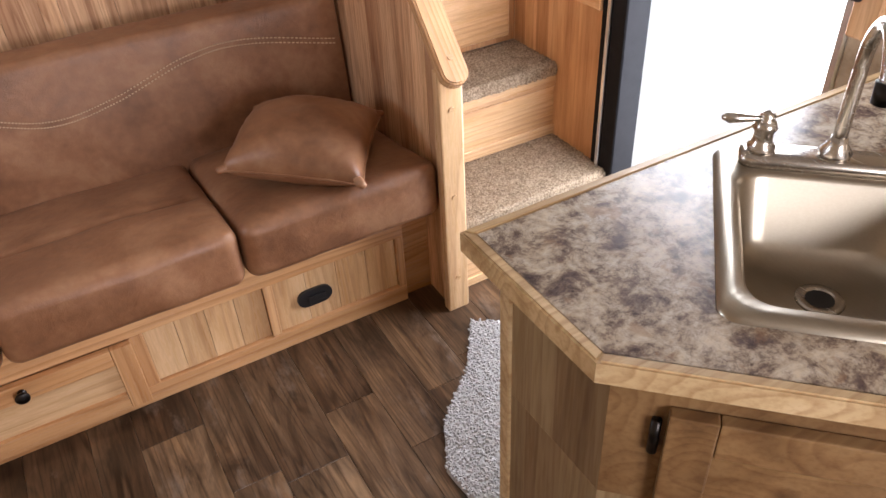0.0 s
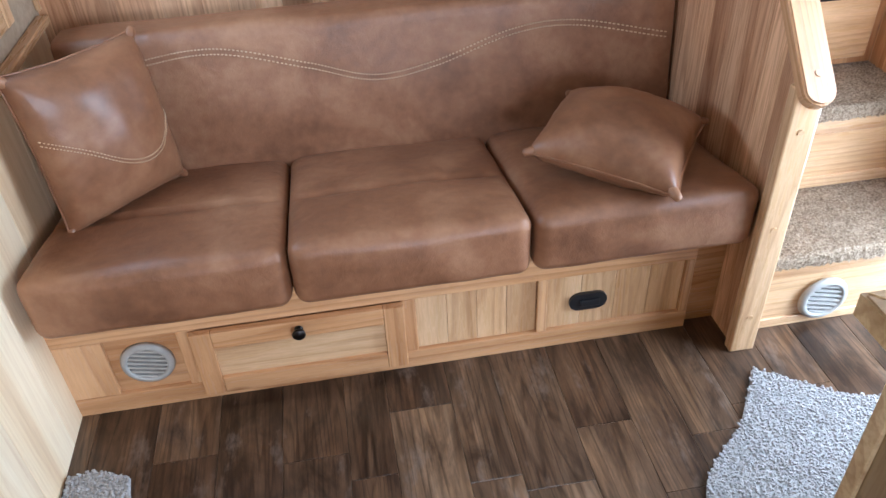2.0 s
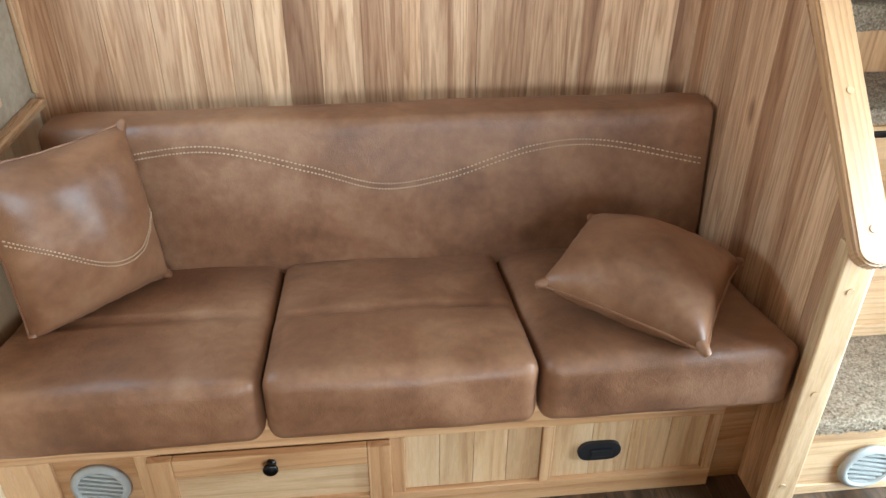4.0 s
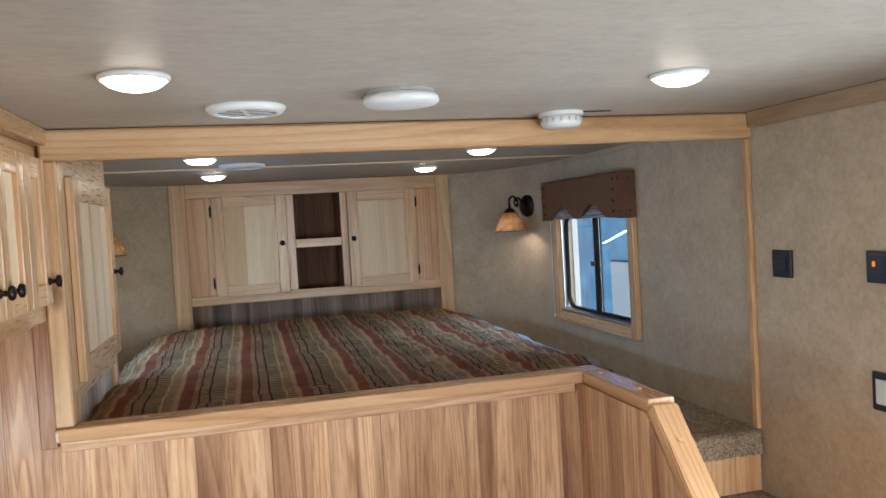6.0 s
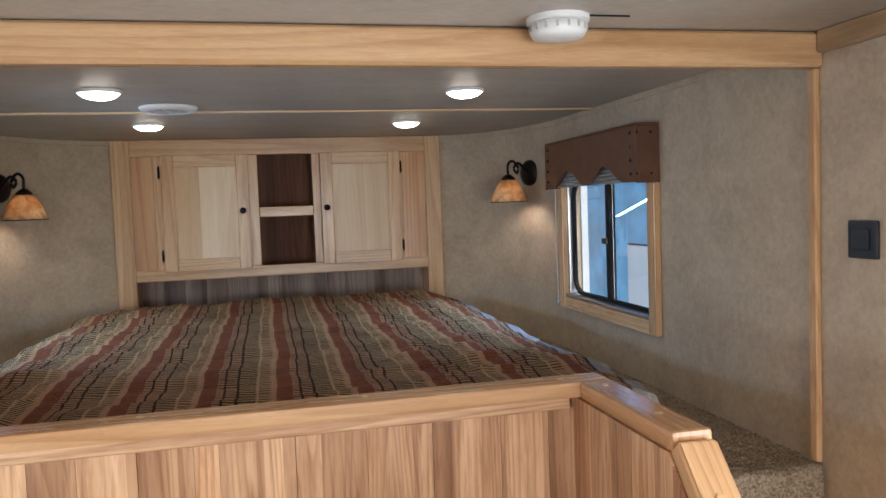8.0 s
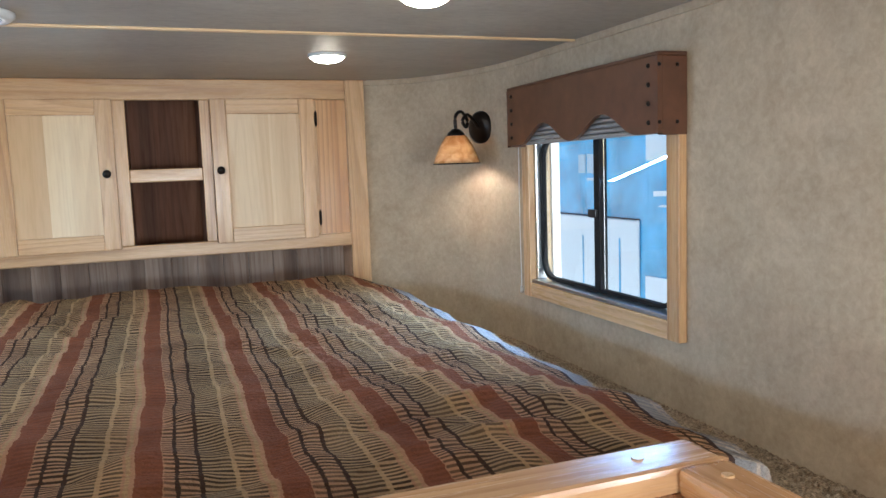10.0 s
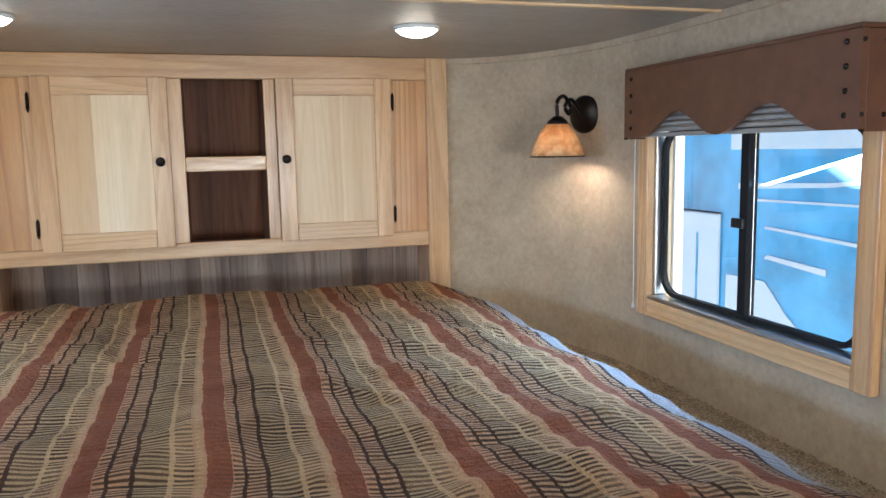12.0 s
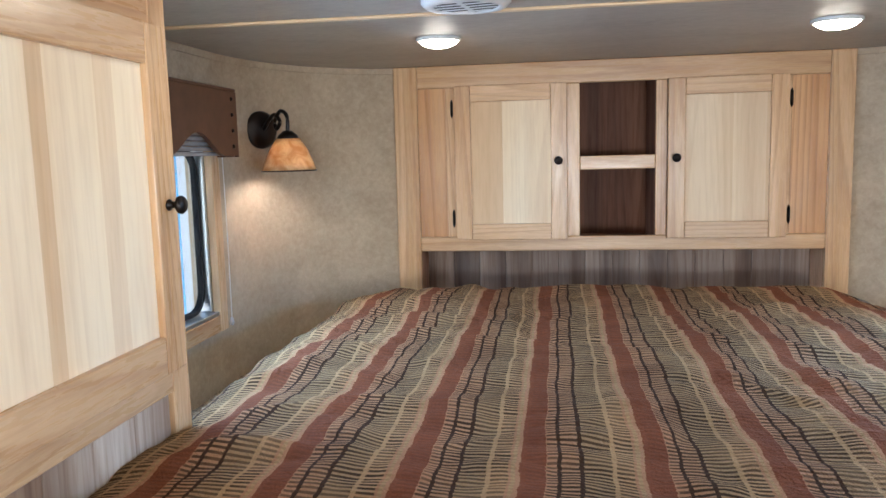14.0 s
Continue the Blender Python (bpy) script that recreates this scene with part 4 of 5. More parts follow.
part("end_panel", one(0.8005, 0.892, SF + 0.045, SF + 0.060, 0.0, 0.33), M["orange_z"], sofa, "shaded recessed wood end")
part("inset_panel", one(-0.7045, -0.5305, SF + 0.012, SF + 0.0238, 0.059, 0.237), M["heart_x"], sofa)
for k in range(4):
    a = 0.0585 + k * (0.3745 - 0.0585) / 4
    part("inset_panel", one(a, a + 0.0783, SF + 0.012, SF + 0.0238, 0.059, 0.237, 0.001), M["pine_z"], sofa)
for k in range(4):
    a = 0.4025 + k * (0.7745 - 0.4025) / 4
    part("inset_panel", one(a, a + 0.0925, SF + 0.012, SF + 0.0238, 0.059, 0.237, 0.001), M["pine_z"], sofa)
dr = shaker(sofa, "y", -0.498, 0.026, 0.032, 0.238, SF - 0.001, SF - 0.022, 0.052, "drawer", "x", "pale pine drawer front", "heart", "pine")
knob((-0.235, SF - 0.0225, 0.215), (0, -1, 0), dr, 0.017)
bm = bmesh.new()
outl = []
for cx, a0 in ((0.567 - 0.028, -90), (0.463 + 0.028, 90)):
    for k in range(9):
        a = radians(a0 + 22.5 * k)
        outl.append((cx + 0.028 * math.cos(a), 0.142 + 0.028 * math.sin(a)))
prism(bm, outl, SF + 0.003, SF + 0.0118, "y")
lp = part("latch_plate", bm, M["black"], sofa, "black slam latch")
part("paddle", one(0.492, 0.545, SF - 0.004, SF + 0.0025, 0.130, 0.152, 0.003, 2), M["black"], lp)
round_vent("heat_vent", (-0.617, SF + 0.011, 0.148), (0, -1, 0), 0.066, M["ventgrey"], 7, "round grey louvred heat vent in the sofa base", "vent", "heat vents")


def cushion(name, x0, x1, y0, y1, zf, zb, z0, parent_label, seed, rib=None):
    """A stuffed leather seat: rounded box, crowned top falling towards the back, puckered seams."""
    bm = bmesh.new()
    bmesh.ops.create_cube(bm, size=2.0)
    bmesh.ops.subdivide_edges(bm, edges=bm.edges[:], cuts=41, use_grid_fill=True)
    hx, hy, hz = (x1 - x0) / 2, (y1 - y0) / 2, 0.5
    r = 0.036
    for v in bm.verts:
        u, w, s = v.co
        zt = zf + (zb - zf) * (w + 1) / 2
        hz = (zt - z0) / 2
        p = Vector((u * hx, w * hy, s * hz))
        core = Vector((max(-hx + r, min(hx - r, p.x)), max(-hy + r, min(hy - r, p.y)), max(-hz + r, min(hz - r, p.z))))
        q = p - core
        if q.length > 1e-6:
            m = max(abs(q.x), abs(q.y), abs(q.z))
            q = q.normalized() * m
        p = core + q
        crown = (1 - u * u) * (1 - w * w)
        if s > 0:
            p.z += 0.012 * crown * (s + 1) / 2
        if w < 0:
            p.y -= 0.010 * (1 - u * u) * (1 - s * s)
        if rib is not None and s > 0.3:
            wy = p.y - (rib - (y0 + y1) / 2)
            p.z -= 0.014 * math.exp(-(wy / 0.011) ** 2) * (1 - abs(u) ** 6)
        if rib is not None and s > 0.3:
            wy = p.y - (rib - (y0 + y1) / 2)
            if 0 < wy < 0.12:
                p.z += 0.0035 * math.sin(p.x * 95 + 2.5 * noise.noise(Vector((p.x * 6, p.y * 20, seed)))) * math.exp(-wy / 0.05) * max(0.0, 0.6 + noise.noise(Vector((p.x * 5, 1.7, seed))))
        nn = noise.noise(Vector((p.x * 7 + seed, p.y * 7, p.z * 7)))
        p.z += 0.005 * nn if s > 0 else 0
        p.y += 0.004 * noise.noise(Vector((p.x * 9 + seed, 3.1, p.z * 9)))
        v.co = p + Vector(((x0 + x1) / 2, (y0 + y1) / 2, z0 + hz))
    ob = mesh_object(name, bm, M["leather"], ((x0 + x1) / 2, (y0 + y1) / 2, z0), True)
    return tagged(ob, parent_label, "cushion", "sofa seat cushions")


SEAT = "brown leather sofa seat cushion with rounded front"
cushion("seat_cushion", -0.795, -0.226, 1.60, 2.19, 0.503, 0.408, 0.3305, SEAT, 1.0, 1.875)
cushion("seat_cushion", -0.222, 0.334, 1.60, 2.19, 0.507, 0.408, 0.3305, SEAT, 5.0, 1.868)
cushion("seat_cushion", 0.338, 0.886, 1.60, 2.19, 0.503, 0.408, 0.3305, SEAT, 9.0)

bm = bmesh.new()
bmesh.ops.create_cube(bm, size=2.0)
bmesh.ops.subdivide_edges(bm, edges=bm.edges[:], cuts=21, use_grid_fill=True)
for v in bm.verts:
    u, w, s = v.co
    hx, hy, hz, r = 0.820, 0.06, 0.212, 0.020
    p = Vector((u * hx, w * hy, s * hz))
    core = Vector((max(-hx + r, min(hx - r, p.x)), max(-hy + r, min(hy - r, p.y)), max(-hz + r, min(hz - r, p.z))))
    q = p - core
    if q.length > 1e-6:
        q = q.normalized() * max(abs(q.x), abs(q.y), abs(q.z))
    p = core + q
    if w < 0:
        p.y -= 0.012 * (1 - u ** 4) * (1 - s * s)
    p += 0.005 * noise.noise_vector(Vector((p.x * 5, p.z * 6, w)))
    p.y += 0.02 * (s + 1)
    v.co = p + Vector((0.066, 2.215, 0.580))
back = part("backrest", bm, M["leather"], sofa, "brown leather backrest pad", True)
wave = [p - Vector((0, 0, 0.016)) for p in spline([(-0.69, 0, 0.70), (-0.54, 0, 0.737), (-0.354, 0, 0.748), (-0.131, 0, 0.690), (0.039, 0, 0.640), (0.207, 0, 0.660), (0.417, 0, 0.722), (0.596, 0, 0.728), (0.865, 0, 0.665)], 44)]
for off in (-0.007, 0.007):
    bm = bmesh.new()
    for p, q in zip(wave[::2], wave[1::2]):
        yy = 2.160 + 0.02 * ((p.z + off - 0.590) / 0.222 + 1) - 0.012 * (1 - ((p.x - 0.075) / 0.79) ** 4) * (1 - ((p.z - 0.590) / 0.222) ** 2) - 0.008
        a, b = Vector((p.x, yy, p.z + off)), Vector((q.x, yy, q.z + off))
        rod(bm, a, a.lerp(b, 1.05), 0.0020, None, 6)
    part("stitching", bm, M["stitch"], back, "cream double stitching")


def pillow(centre, ux, uy, thick, seed, group, label, stitched=False, under=0.8, droop=0.0):
    """A square stuffed pillow with pointed corners. ux, uy: half sides."""
    ux, uy = Vector(ux), Vector(uy)
    n = ux.cross(uy).normalized()
    c = Vector(centre)
    ob = thing("throw_pillow", c, label, "pillow", group)
    bm = bmesh.new()
    N = 26

    def shape(u, v, s):
        pinch_u = 1 - 0.055 * (1 - v * v) + 0.012 * noise.noise(Vector((v * 3, seed, 1.0)))
        pinch_v = 1 - 0.055 * (1 - u * u) + 0.012 * noise.noise(Vector((u * 3, seed, 2.0)))
        prof = max(0.0, (1 - u ** 2) * (1 - v ** 2)) ** 0.44
        h = thick * prof * (0.9 + 0.10 * noise.noise(Vector((u * 2 + seed, v * 2, s))))
        h += 0.002 * noise.noise(Vector((u * 7 + seed, v * 7, s * 3))) * prof
        # little creases that run in from the seams
        e = max(abs(u), abs(v))
        h += 0.008 * math.sin(22 * (u + v) + seed) * max(0.0, e - 0.55) * prof
        h *= 1.0 if s > 0 else under
        h -= droop * ((1 - u) * (1 + v) / 4) ** 2 * s
        return c + ux * (u * pinch_u) + uy * (v * pinch_v) + n * (s * h)
    grid = {}
    for s in (1, -1):
        for i in range(N + 1):
            for j in range(N + 1):
                u, v = 2 * i / N - 1, 2 * j / N - 1
                edge = i in (0, N) or j in (0, N)
                key = (i, j, 0 if edge else s)
                if key not in grid:
                    grid[key] = bm.verts.new(shape(u, v, s))
    for s in (1, -1):
        for i in range(N):
            for j in range(N):
                ks = [(i, j), (i + 1, j), (i + 1, j + 1), (i, j + 1)]
                vs = [grid[(a, b, 0 if a in (0, N) or b in (0, N) else s)] for a, b in ks]
                try:
                    bm.faces.new(vs if s > 0 else vs[::-1])
                except ValueError:
                    pass
    part("cover", bm, M["pillow"], ob, "", True)
    bm = bmesh.new()
    ring = [shape(-1 + 2 * k / 20, -1, 1) for k in range(20)] + [shape(1, -1 + 2 * k / 20, 1) for k in range(20)]
    ring += [shape(1 - 2 * k / 20, 1, 1) for k in range(20)] + [shape(-1, 1 - 2 * k / 20, 1) for k in range(21)]
    sweep(bm, ring, 0.0026, 6)
    part("piping", bm, M["pillow"], ob, "", True)
    for su, sv in ((1, 1), (1, -1), (-1, -1), (-1, 1)):
        # knotted corner ears
        tip, inn = shape(su, sv, 1), shape(su * 0.86, sv * 0.86, 1) * 0.5 + shape(su * 0.86, sv * 0.86, -1) * 0.5
        dd = (tip - inn).normalized()
        part("corner", sweep(bmesh.new(), [tip - dd * 0.034, tip - dd * 0.018, tip - dd * 0.004, tip + dd * 0.004, tip + dd * 0.007], [0.012, 0.013, 0.011, 0.009, 0.003], 10), M["pillow"], ob, "", True)
    if stitched:
        bm = bmesh.new()
        for off in (-0.025, 0.025):
            pts = spline([(-0.97, 0.22 + off, 0), (-0.60, 0.02 + off, 0), (-0.10, -0.30 + off, 0), (0.27, -0.38 + off, 0), (0.60, -0.30 + off, 0), (0.93, 0.0 + off, 0)], 26)
            for p, q in zip(pts[::2], pts[1::2]):
                rod(bm, shape(p.x, p.y, 1) + n * 0.001, shape(q.x, q.y, 1) + n * 0.001, 0.0016, None, 6)
        part("stitching", bm, M["stitch"], ob, "cream double stitching")
    return ob


pillow((-0.631, 1.982, 0.642), (0.115, 0.137, -0.011), (-0.018, 0.015, 0.197), 0.110, 2.0, "throw pillows", "brown leather pillow with cream stitching, propped at the sofa end", True)
pillow((0.607, 1.837, 0.545), (0.144, -0.119, -0.010), (0.100, 0.148, 0.005), 0.112, 7.0, "throw pillows", "brown leather pillow lying against the sofa end", False, 0.72, 0.02)

# left wainscot beside the sofa
wl = thing("wainscot", (XL, 1.0, 0), "pale wood wainscot with a narrow ledge below the window", "wainscot", kind="structure")
y = -1.2
k = 0
while y < 2.40:
    w = min(0.20, 2.40 - y)
    part("panel", one(XL + 0.0005, XL + 0.012, y + 0.0006, y + w - 0.0006, 0.0, 0.772, 0.001), M["pale_z"], wl)
    y += w
part("ledge", one(XL + 0.0005, XL + 0.035, -1.2, 2.40, 0.7725, 0.795, 0.004), M["pine_y"], wl)
structure("corner_trim", one(XL + 0.0005, XL + 0.014, 2.415, YB - 0.0005, 0.80, 1.49, 0.003), M["pine_z"], "thin wood strip in the wall corner", "trim")

# ---- overhead cabinet on the left wall ----
ov = thing("overhead_cabinet", (-0.66, 2.0, 1.5), "pale pine overhead cabinet with framed doors and dark knobs", "cabinet", "wall cabinets")
OX = -0.508
part("body", one(XL + 0.001, OX - 0.019, 1.59, 2.411, 1.522, 1.93), M["pine_y"], ov)
part("end_panel", one(XL + 0.001, OX, 1.572, 1.5895, 1.500, 1.93, 0.002), M["pale_z"], ov)
part("bottom_rail", one(OX - 0.0185, OX, 1.59, 2.410, 1.500, 1.556, 0.003), M["pine_y"], ov)
part("top_rail", one(OX - 0.0185, OX, 1.59, 2.410, 1.885, 1.93, 0.003), M["pine_y"], ov)
for a, b in ((1.59, 1.64), (2.385, 2.410)):
    part("stile", one(OX - 0.0185, OX, a, b, 1.5565, 1.8845, 0.002), M["pine_z"], ov)
for a, b, ky in ((1.632, 2.018, 1.985), (2.024, 2.218, 2.052), (2.224, 2.395, 2.365)):
    dd = shaker(ov, "x", a, b, 1.545, 1.897, OX + 0.001, OX + 0.022, 0.05, "door", "z", "pale framed cabinet door")
    knob((OX + 0.0225, ky, 1.60), (1, 0, 0), dd)
hinge((OX + 0.002, 1.627, 1.62), (1, 0, 0), ov)
hinge((OX + 0.002, 1.627, 1.85), (1, 0, 0), ov)
structure("cornice_left", one(XL, OX + 0.03, YBACK, 2.404, 1.9305, ZC, 0.004), M["pine_y"], "pale pine cornice over the cabinet", "trim")

# ---- wardrobe beside the bed ----
wd = thing("bedside_wardrobe", (-0.65, 2.85, 0.97), "pale pine wardrobe beside the bed with one framed door", "cabinet", "wall cabinets")
WX = -0.478
part("body", one(XL + 0.001, WX - 0.019, 2.475, 3.17, 0.9585, ZB - 0.002), M["pale_z"], wd)
part("stile", one(WX - 0.0185, WX, 2.475, 2.575, 1.00, ZB - 0.003, 0.002), M["pine_z"], wd)
part("stile", one(WX - 0.0185, WX, 3.115, 3.17, 1.00, ZB - 0.003, 0.002), M["pine_z"], wd)
part("rail", one(WX - 0.0185, WX - 0.0005, 2.5755, 3.1145, 1.27, 1.335, 0.002), M["pine_y"], wd)
part("rail", one(WX - 0.0185, WX - 0.0005, 2.5755, 3.1145, 1.85, ZB - 0.003, 0.002), M["pine_y"], wd)
for k in range(5):
    a = 2.576 + k * 0.1077
    part("lower_panel", one(WX - 0.0185, WX - 0.010, a, a + 0.1070, 0.99, 1.2695, 0.001), M["washed_z"], wd)
dd = shaker(wd, "x", 2.560, 3.125, 1.315, 1.865, WX + 0.001, WX + 0.022, 0.062, "door", "z", "pale framed wardrobe door")
knob((WX + 0.0225, 3.098, 1.585), (1, 0, 0), dd)

# ---- nose cabinet ----
nc = thing("nose_cabinet", (0.36, YN, 1.3), "pale pine wall cabinet with two framed doors and an open niche", "cabinet", "wall cabinets")
D = 0.34
part("stile", one(-0.418, -0.333, YN, YN + 0.022, 0.98, ZB - 0.001, 0.003), M["pine_z"], nc)
part("stile", one(1.060, 1.138, YN, YN + 0.022, 0.98, ZB - 0.001, 0.003), M["pine_z"], nc)
part("top_rail", one(-0.3325, 1.0595, YN + 0.001, YN + 0.022, 1.885, ZB - 0.001, 0.003), M["pine_x"], nc)
part("bottom_rail", one(-0.3325, 1.0595, YN + 0.001, YN + 0.022, 1.300, 1.352, 0.003), M["pine_x"], nc)
for a, b in ((-0.232, -0.19), (0.195, 0.240), (0.498, 0.536), (0.925, 0.940)):
    part("stile", one(a, b, YN + 0.0015, YN + 0.022, 1.3525, 1.8845, 0.002), M["pine_z"], nc)
for a, b in ((-0.3325, -0.2325), (0.9405, 1.0595)):
    part("side_panel", one(a, b, YN + 0.012, YN + 0.022, 1.3525, 1.8845), M["heart_z"], nc)
part("shelf_edge", one(0.2405, 0.4975, YN + 0.002, YN + 0.022, 1.585, 1.633, 0.003), M["pine_x"], nc)
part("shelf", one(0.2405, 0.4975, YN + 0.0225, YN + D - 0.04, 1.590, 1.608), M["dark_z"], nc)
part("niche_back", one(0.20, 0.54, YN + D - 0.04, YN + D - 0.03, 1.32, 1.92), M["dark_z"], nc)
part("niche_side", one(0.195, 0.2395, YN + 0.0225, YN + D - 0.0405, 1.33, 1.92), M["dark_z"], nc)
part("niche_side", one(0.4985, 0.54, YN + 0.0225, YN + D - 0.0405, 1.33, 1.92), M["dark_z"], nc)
part("bottom", one(-0.418, 1.138, YN + 0.0225, YN + D - 0.02, 1.312, 1.3295), M["dark_z"], nc)
part("top", one(-0.418, 1.138, YN + 0.0225, YN + D - 0.02, 1.9205, 1.935), M["dark_z"], nc)
for k in range(14):
    a = -0.333 + k * 0.0995
    part("back_board", one(a, a + 0.0985, YN + 0.16, YN + 0.172, 0.99, 1.3115, 0.001), M["grey_z"], nc, "grey-brown back panel" if k == 0 else "")
part("return", one(-0.345, -0.3335, YN + 0.0225, YN + 0.16, 0.99, 1.3115), M["panel_z"], nc)
part("return", one(1.0605, 1.072, YN + 0.0225, YN + 0.16, 0.99, 1.3115), M["panel_z"], nc)
dl = shaker(nc, "y", -0.198, 0.197, 1.343, 1.888, YN - 0.0005, YN - 0.021, 0.057, "door", "z", "pale framed cabinet door")
knob((0.166, YN - 0.0215, 1.62), (0, -1, 0), dl)
drr = shaker(nc, "y", 0.536, 0.926, 1.343, 1.888, YN - 0.0005, YN - 0.021, 0.057, "door", "z", "pale framed cabinet door")
knob((0.562, YN - 0.0215, 1.62), (0, -1, 0), drr)
for z in (1.42, 1.81):
    hinge((-0.208, YN, z), (0, -1, 0), nc)
    hinge((0.936, YN, z), (0, -1, 0), nc)

# ---- bed ----
BX0, BX1, BY0, BY1, BZ = -0.475, 1.045, 2.474, 4.51, 1.208
mat_ob = mesh_object("mattress", one(BX0 + 0.02, BX1 - 0.035, BY0 + 0.012, BY1 - 0.02, 0.9775, BZ - 0.03, 0.03, 3), M["sheet"])
tagged(mat_ob, "thick mattress under the striped blanket", "mattress")
NX, NY = 190, 240
gridv = []
for j in range(NY + 1):
    row = []
    for i in range(NX + 1):
        u, v = i / NX, j / NY
        # the cloth lies on top and falls over the edges
        s = -0.15 + u * (BX1 - BX0 + 0.30)
        t = -0.03 + v * (BY1 - BY0 + 0.15)
        w, h = BX1 - BX0, BY1 - BY0
        fallx = max(-s, s - w, 0)
        fally = max(-t, t - h, 0)
        x = BX0 + min(max(s, 0), w)
        y = BY0 + min(max(t, 0), h)
        # the far corners are cut off round the nose
        if y > BY1 - 0.25:
            k = (y - (BY1 - 0.25)) / 0.25
            x = 0.274 + (x - 0.274) * (1 - 0.06 * k * k)
        lip = 0.08 if s > w else 0.045
        near, far = min(fallx, lip), max(fallx - lip, 0)
        z = BZ - 0.34 * near - 0.95 * far - fally
        ex = min(max(s, 0), max(w - s, 0), 0.10) / 0.10
        ey = min(max(t, 0), max(h - t, 0), 0.10) / 0.10
        round_ = 0.012 * ((1 - ex) ** 2 + (1 - ey) ** 2)
        p = Vector((x, y, 0))
        crease = 0.014 * noise.noise(Vector((x * 3.2, y * 2.2, 1.7))) + 0.015 * noise.noise(Vector((x * 9 + 2 * noise.noise(Vector((x * 3, y * 3, 0))), y * 6, 4.0)))
        crease += 0.013 * (abs(noise.noise(Vector((x * 5 + 1.5 * noise.noise(Vector((x * 2, y * 2, 5))), y * 13, 8.0)))) - 0.2) + 0.0015 * noise.noise(Vector((x * 30, y * 24, 2.0)))
        bend = noise.noise(Vector((x * 2.3, y * 1.6, 3.3)))
        fold = noise.noise(Vector((x * 1.6 + y * 1.1 + bend, y * 4.2 - x * 1.3 + 1.6 * bend, 6.0)))
        edge = 0.5 + min(1.0, abs(x - 0.285) / 0.7)
        crease += 0.007 * edge * max(0.0, 1 - abs(fold) * 3) ** 2 * (0.25 + 0.75 * ex * ey)
        side = 0.018 * noise.noise(Vector((x * 4, y * 6, 9.0)))
        z += crease - round_
        if fallx > 0.001:
            x += (side * 0.5 * min(1, fallx / 0.03) + 0.92 * near + 0.30 * far) * (1 if s > w else -1)
        row.append((x, y, max(z, 0.982)))
    gridv.append(row)


def cloth(i0, i1):
    """The columns i0 to i1 of the blanket as a mesh."""
    bm = bmesh.new()
    vs = [[bm.verts.new(row[i]) for i in range(i0, i1 + 1)] for row in gridv]
    for p, q in zip(vs, vs[1:]):
        for k in range(i1 - i0):
            bm.faces.new((p[k], p[k + 1], q[k + 1], q[k]))
    return bm


SPAN = BX1 - BX0 + 0.30
IL, IR = int(NX * 0.145 / SPAN), int(NX * (SPAN - 0.138) / SPAN)
sp = thing("bedspread", (0, 0, 0), "woven blanket with rust, cream, tan and dark stripes over the bed", "blanket")
for nm, i0, i1 in (("top", IL, IR), ("side_drop", 0, IL), ("side_drop", IR, NX)):
    ob = part(nm, cloth(i0, i1), M["bedspread"], sp, "", True)
    ob.modifiers.new("thick", "SOLIDIFY").thickness = 0.006


# ---- ceiling fixtures ----
def dome_light(x, y):
    ob = thing("ceiling_light", (x, y, ZC if y < 2.45 else ZB), "round lit ceiling light with a domed white lens", "ceiling light", "ceiling lights")
    m = Matrix.Translation((x, y, ZC if y < 2.45 else ZB)) @ Matrix.Rotation(math.pi, 4, "X") @ Matrix.Diagonal((0.72, 0.72, 1.0, 1.0))
    part("rim", lathe(bmesh.new(), [(0.084, 0.0), (0.084, 0.006), (0.078, 0.010), (0.074, 0.006), (0.074, 0.0005)], m, 32, True), M["white"], ob, "", True)
    part("lens", lathe(bmesh.new(), [(0.0735, 0.003), (0.072, 0.010), (0.060, 0.018), (0.038, 0.024), (0.0, 0.027)], m, 32), M["lamp"], ob, "glowing warm white lens", True)
    return ob


for x, y in ((-0.187, 1.765), (0.885, 1.787), (-0.16, 3.187), (0.882, 3.188), (-0.152, 4.04), (0.855, 4.04)):
    dome_light(x, y)

disc = thing("ceiling_speaker", (0.322, 1.96, ZC), "flat round white cover on the ceiling", "speaker cover")
m = Matrix.Translation((0.322, 1.96, ZC)) @ Matrix.Rotation(math.pi, 4, "X")
part("base", lathe(bmesh.new(), [(0.072, 0.0), (0.072, 0.008), (0.066, 0.010)], m, 32), M["ventgrey"], disc)
part("cover", lathe(bmesh.new(), [(0.080, 0.0105), (0.082, 0.022), (0.077, 0.028), (0.04, 0.031), (0.0, 0.032)], m, 36), M["white"], disc, "", True)

det = thing("smoke_detector", (0.851, 2.335, ZC), "round white smoke detector by the beam", "smoke detector")
m = Matrix.Translation((0.851, 2.335, ZC)) @ Matrix.Rotation(math.pi, 4, "X")
part("base", lathe(bmesh.new(), [(0.062, 0.0), (0.062, 0.010), (0.058, 0.0115)], m, 32), M["white"], det)
part("body", lathe(bmesh.new(), [(0.055, 0.012), (0.056, 0.030), (0.050, 0.040), (0.020, 0.042), (0.0, 0.042)], m, 32), M["white"], det, "", True)
bm = bmesh.new()
for k in range(16):
    a = 2 * math.pi * k / 16
    box(bm, 0.851 + 0.0555 * math.cos(a) - 0.002, 0.851 + 0.0555 * math.cos(a) + 0.002, 2.335 + 0.0555 * math.sin(a) - 0.002, 2.335 + 0.0555 * math.sin(a) + 0.002, ZC - 0.028, ZC - 0.016)
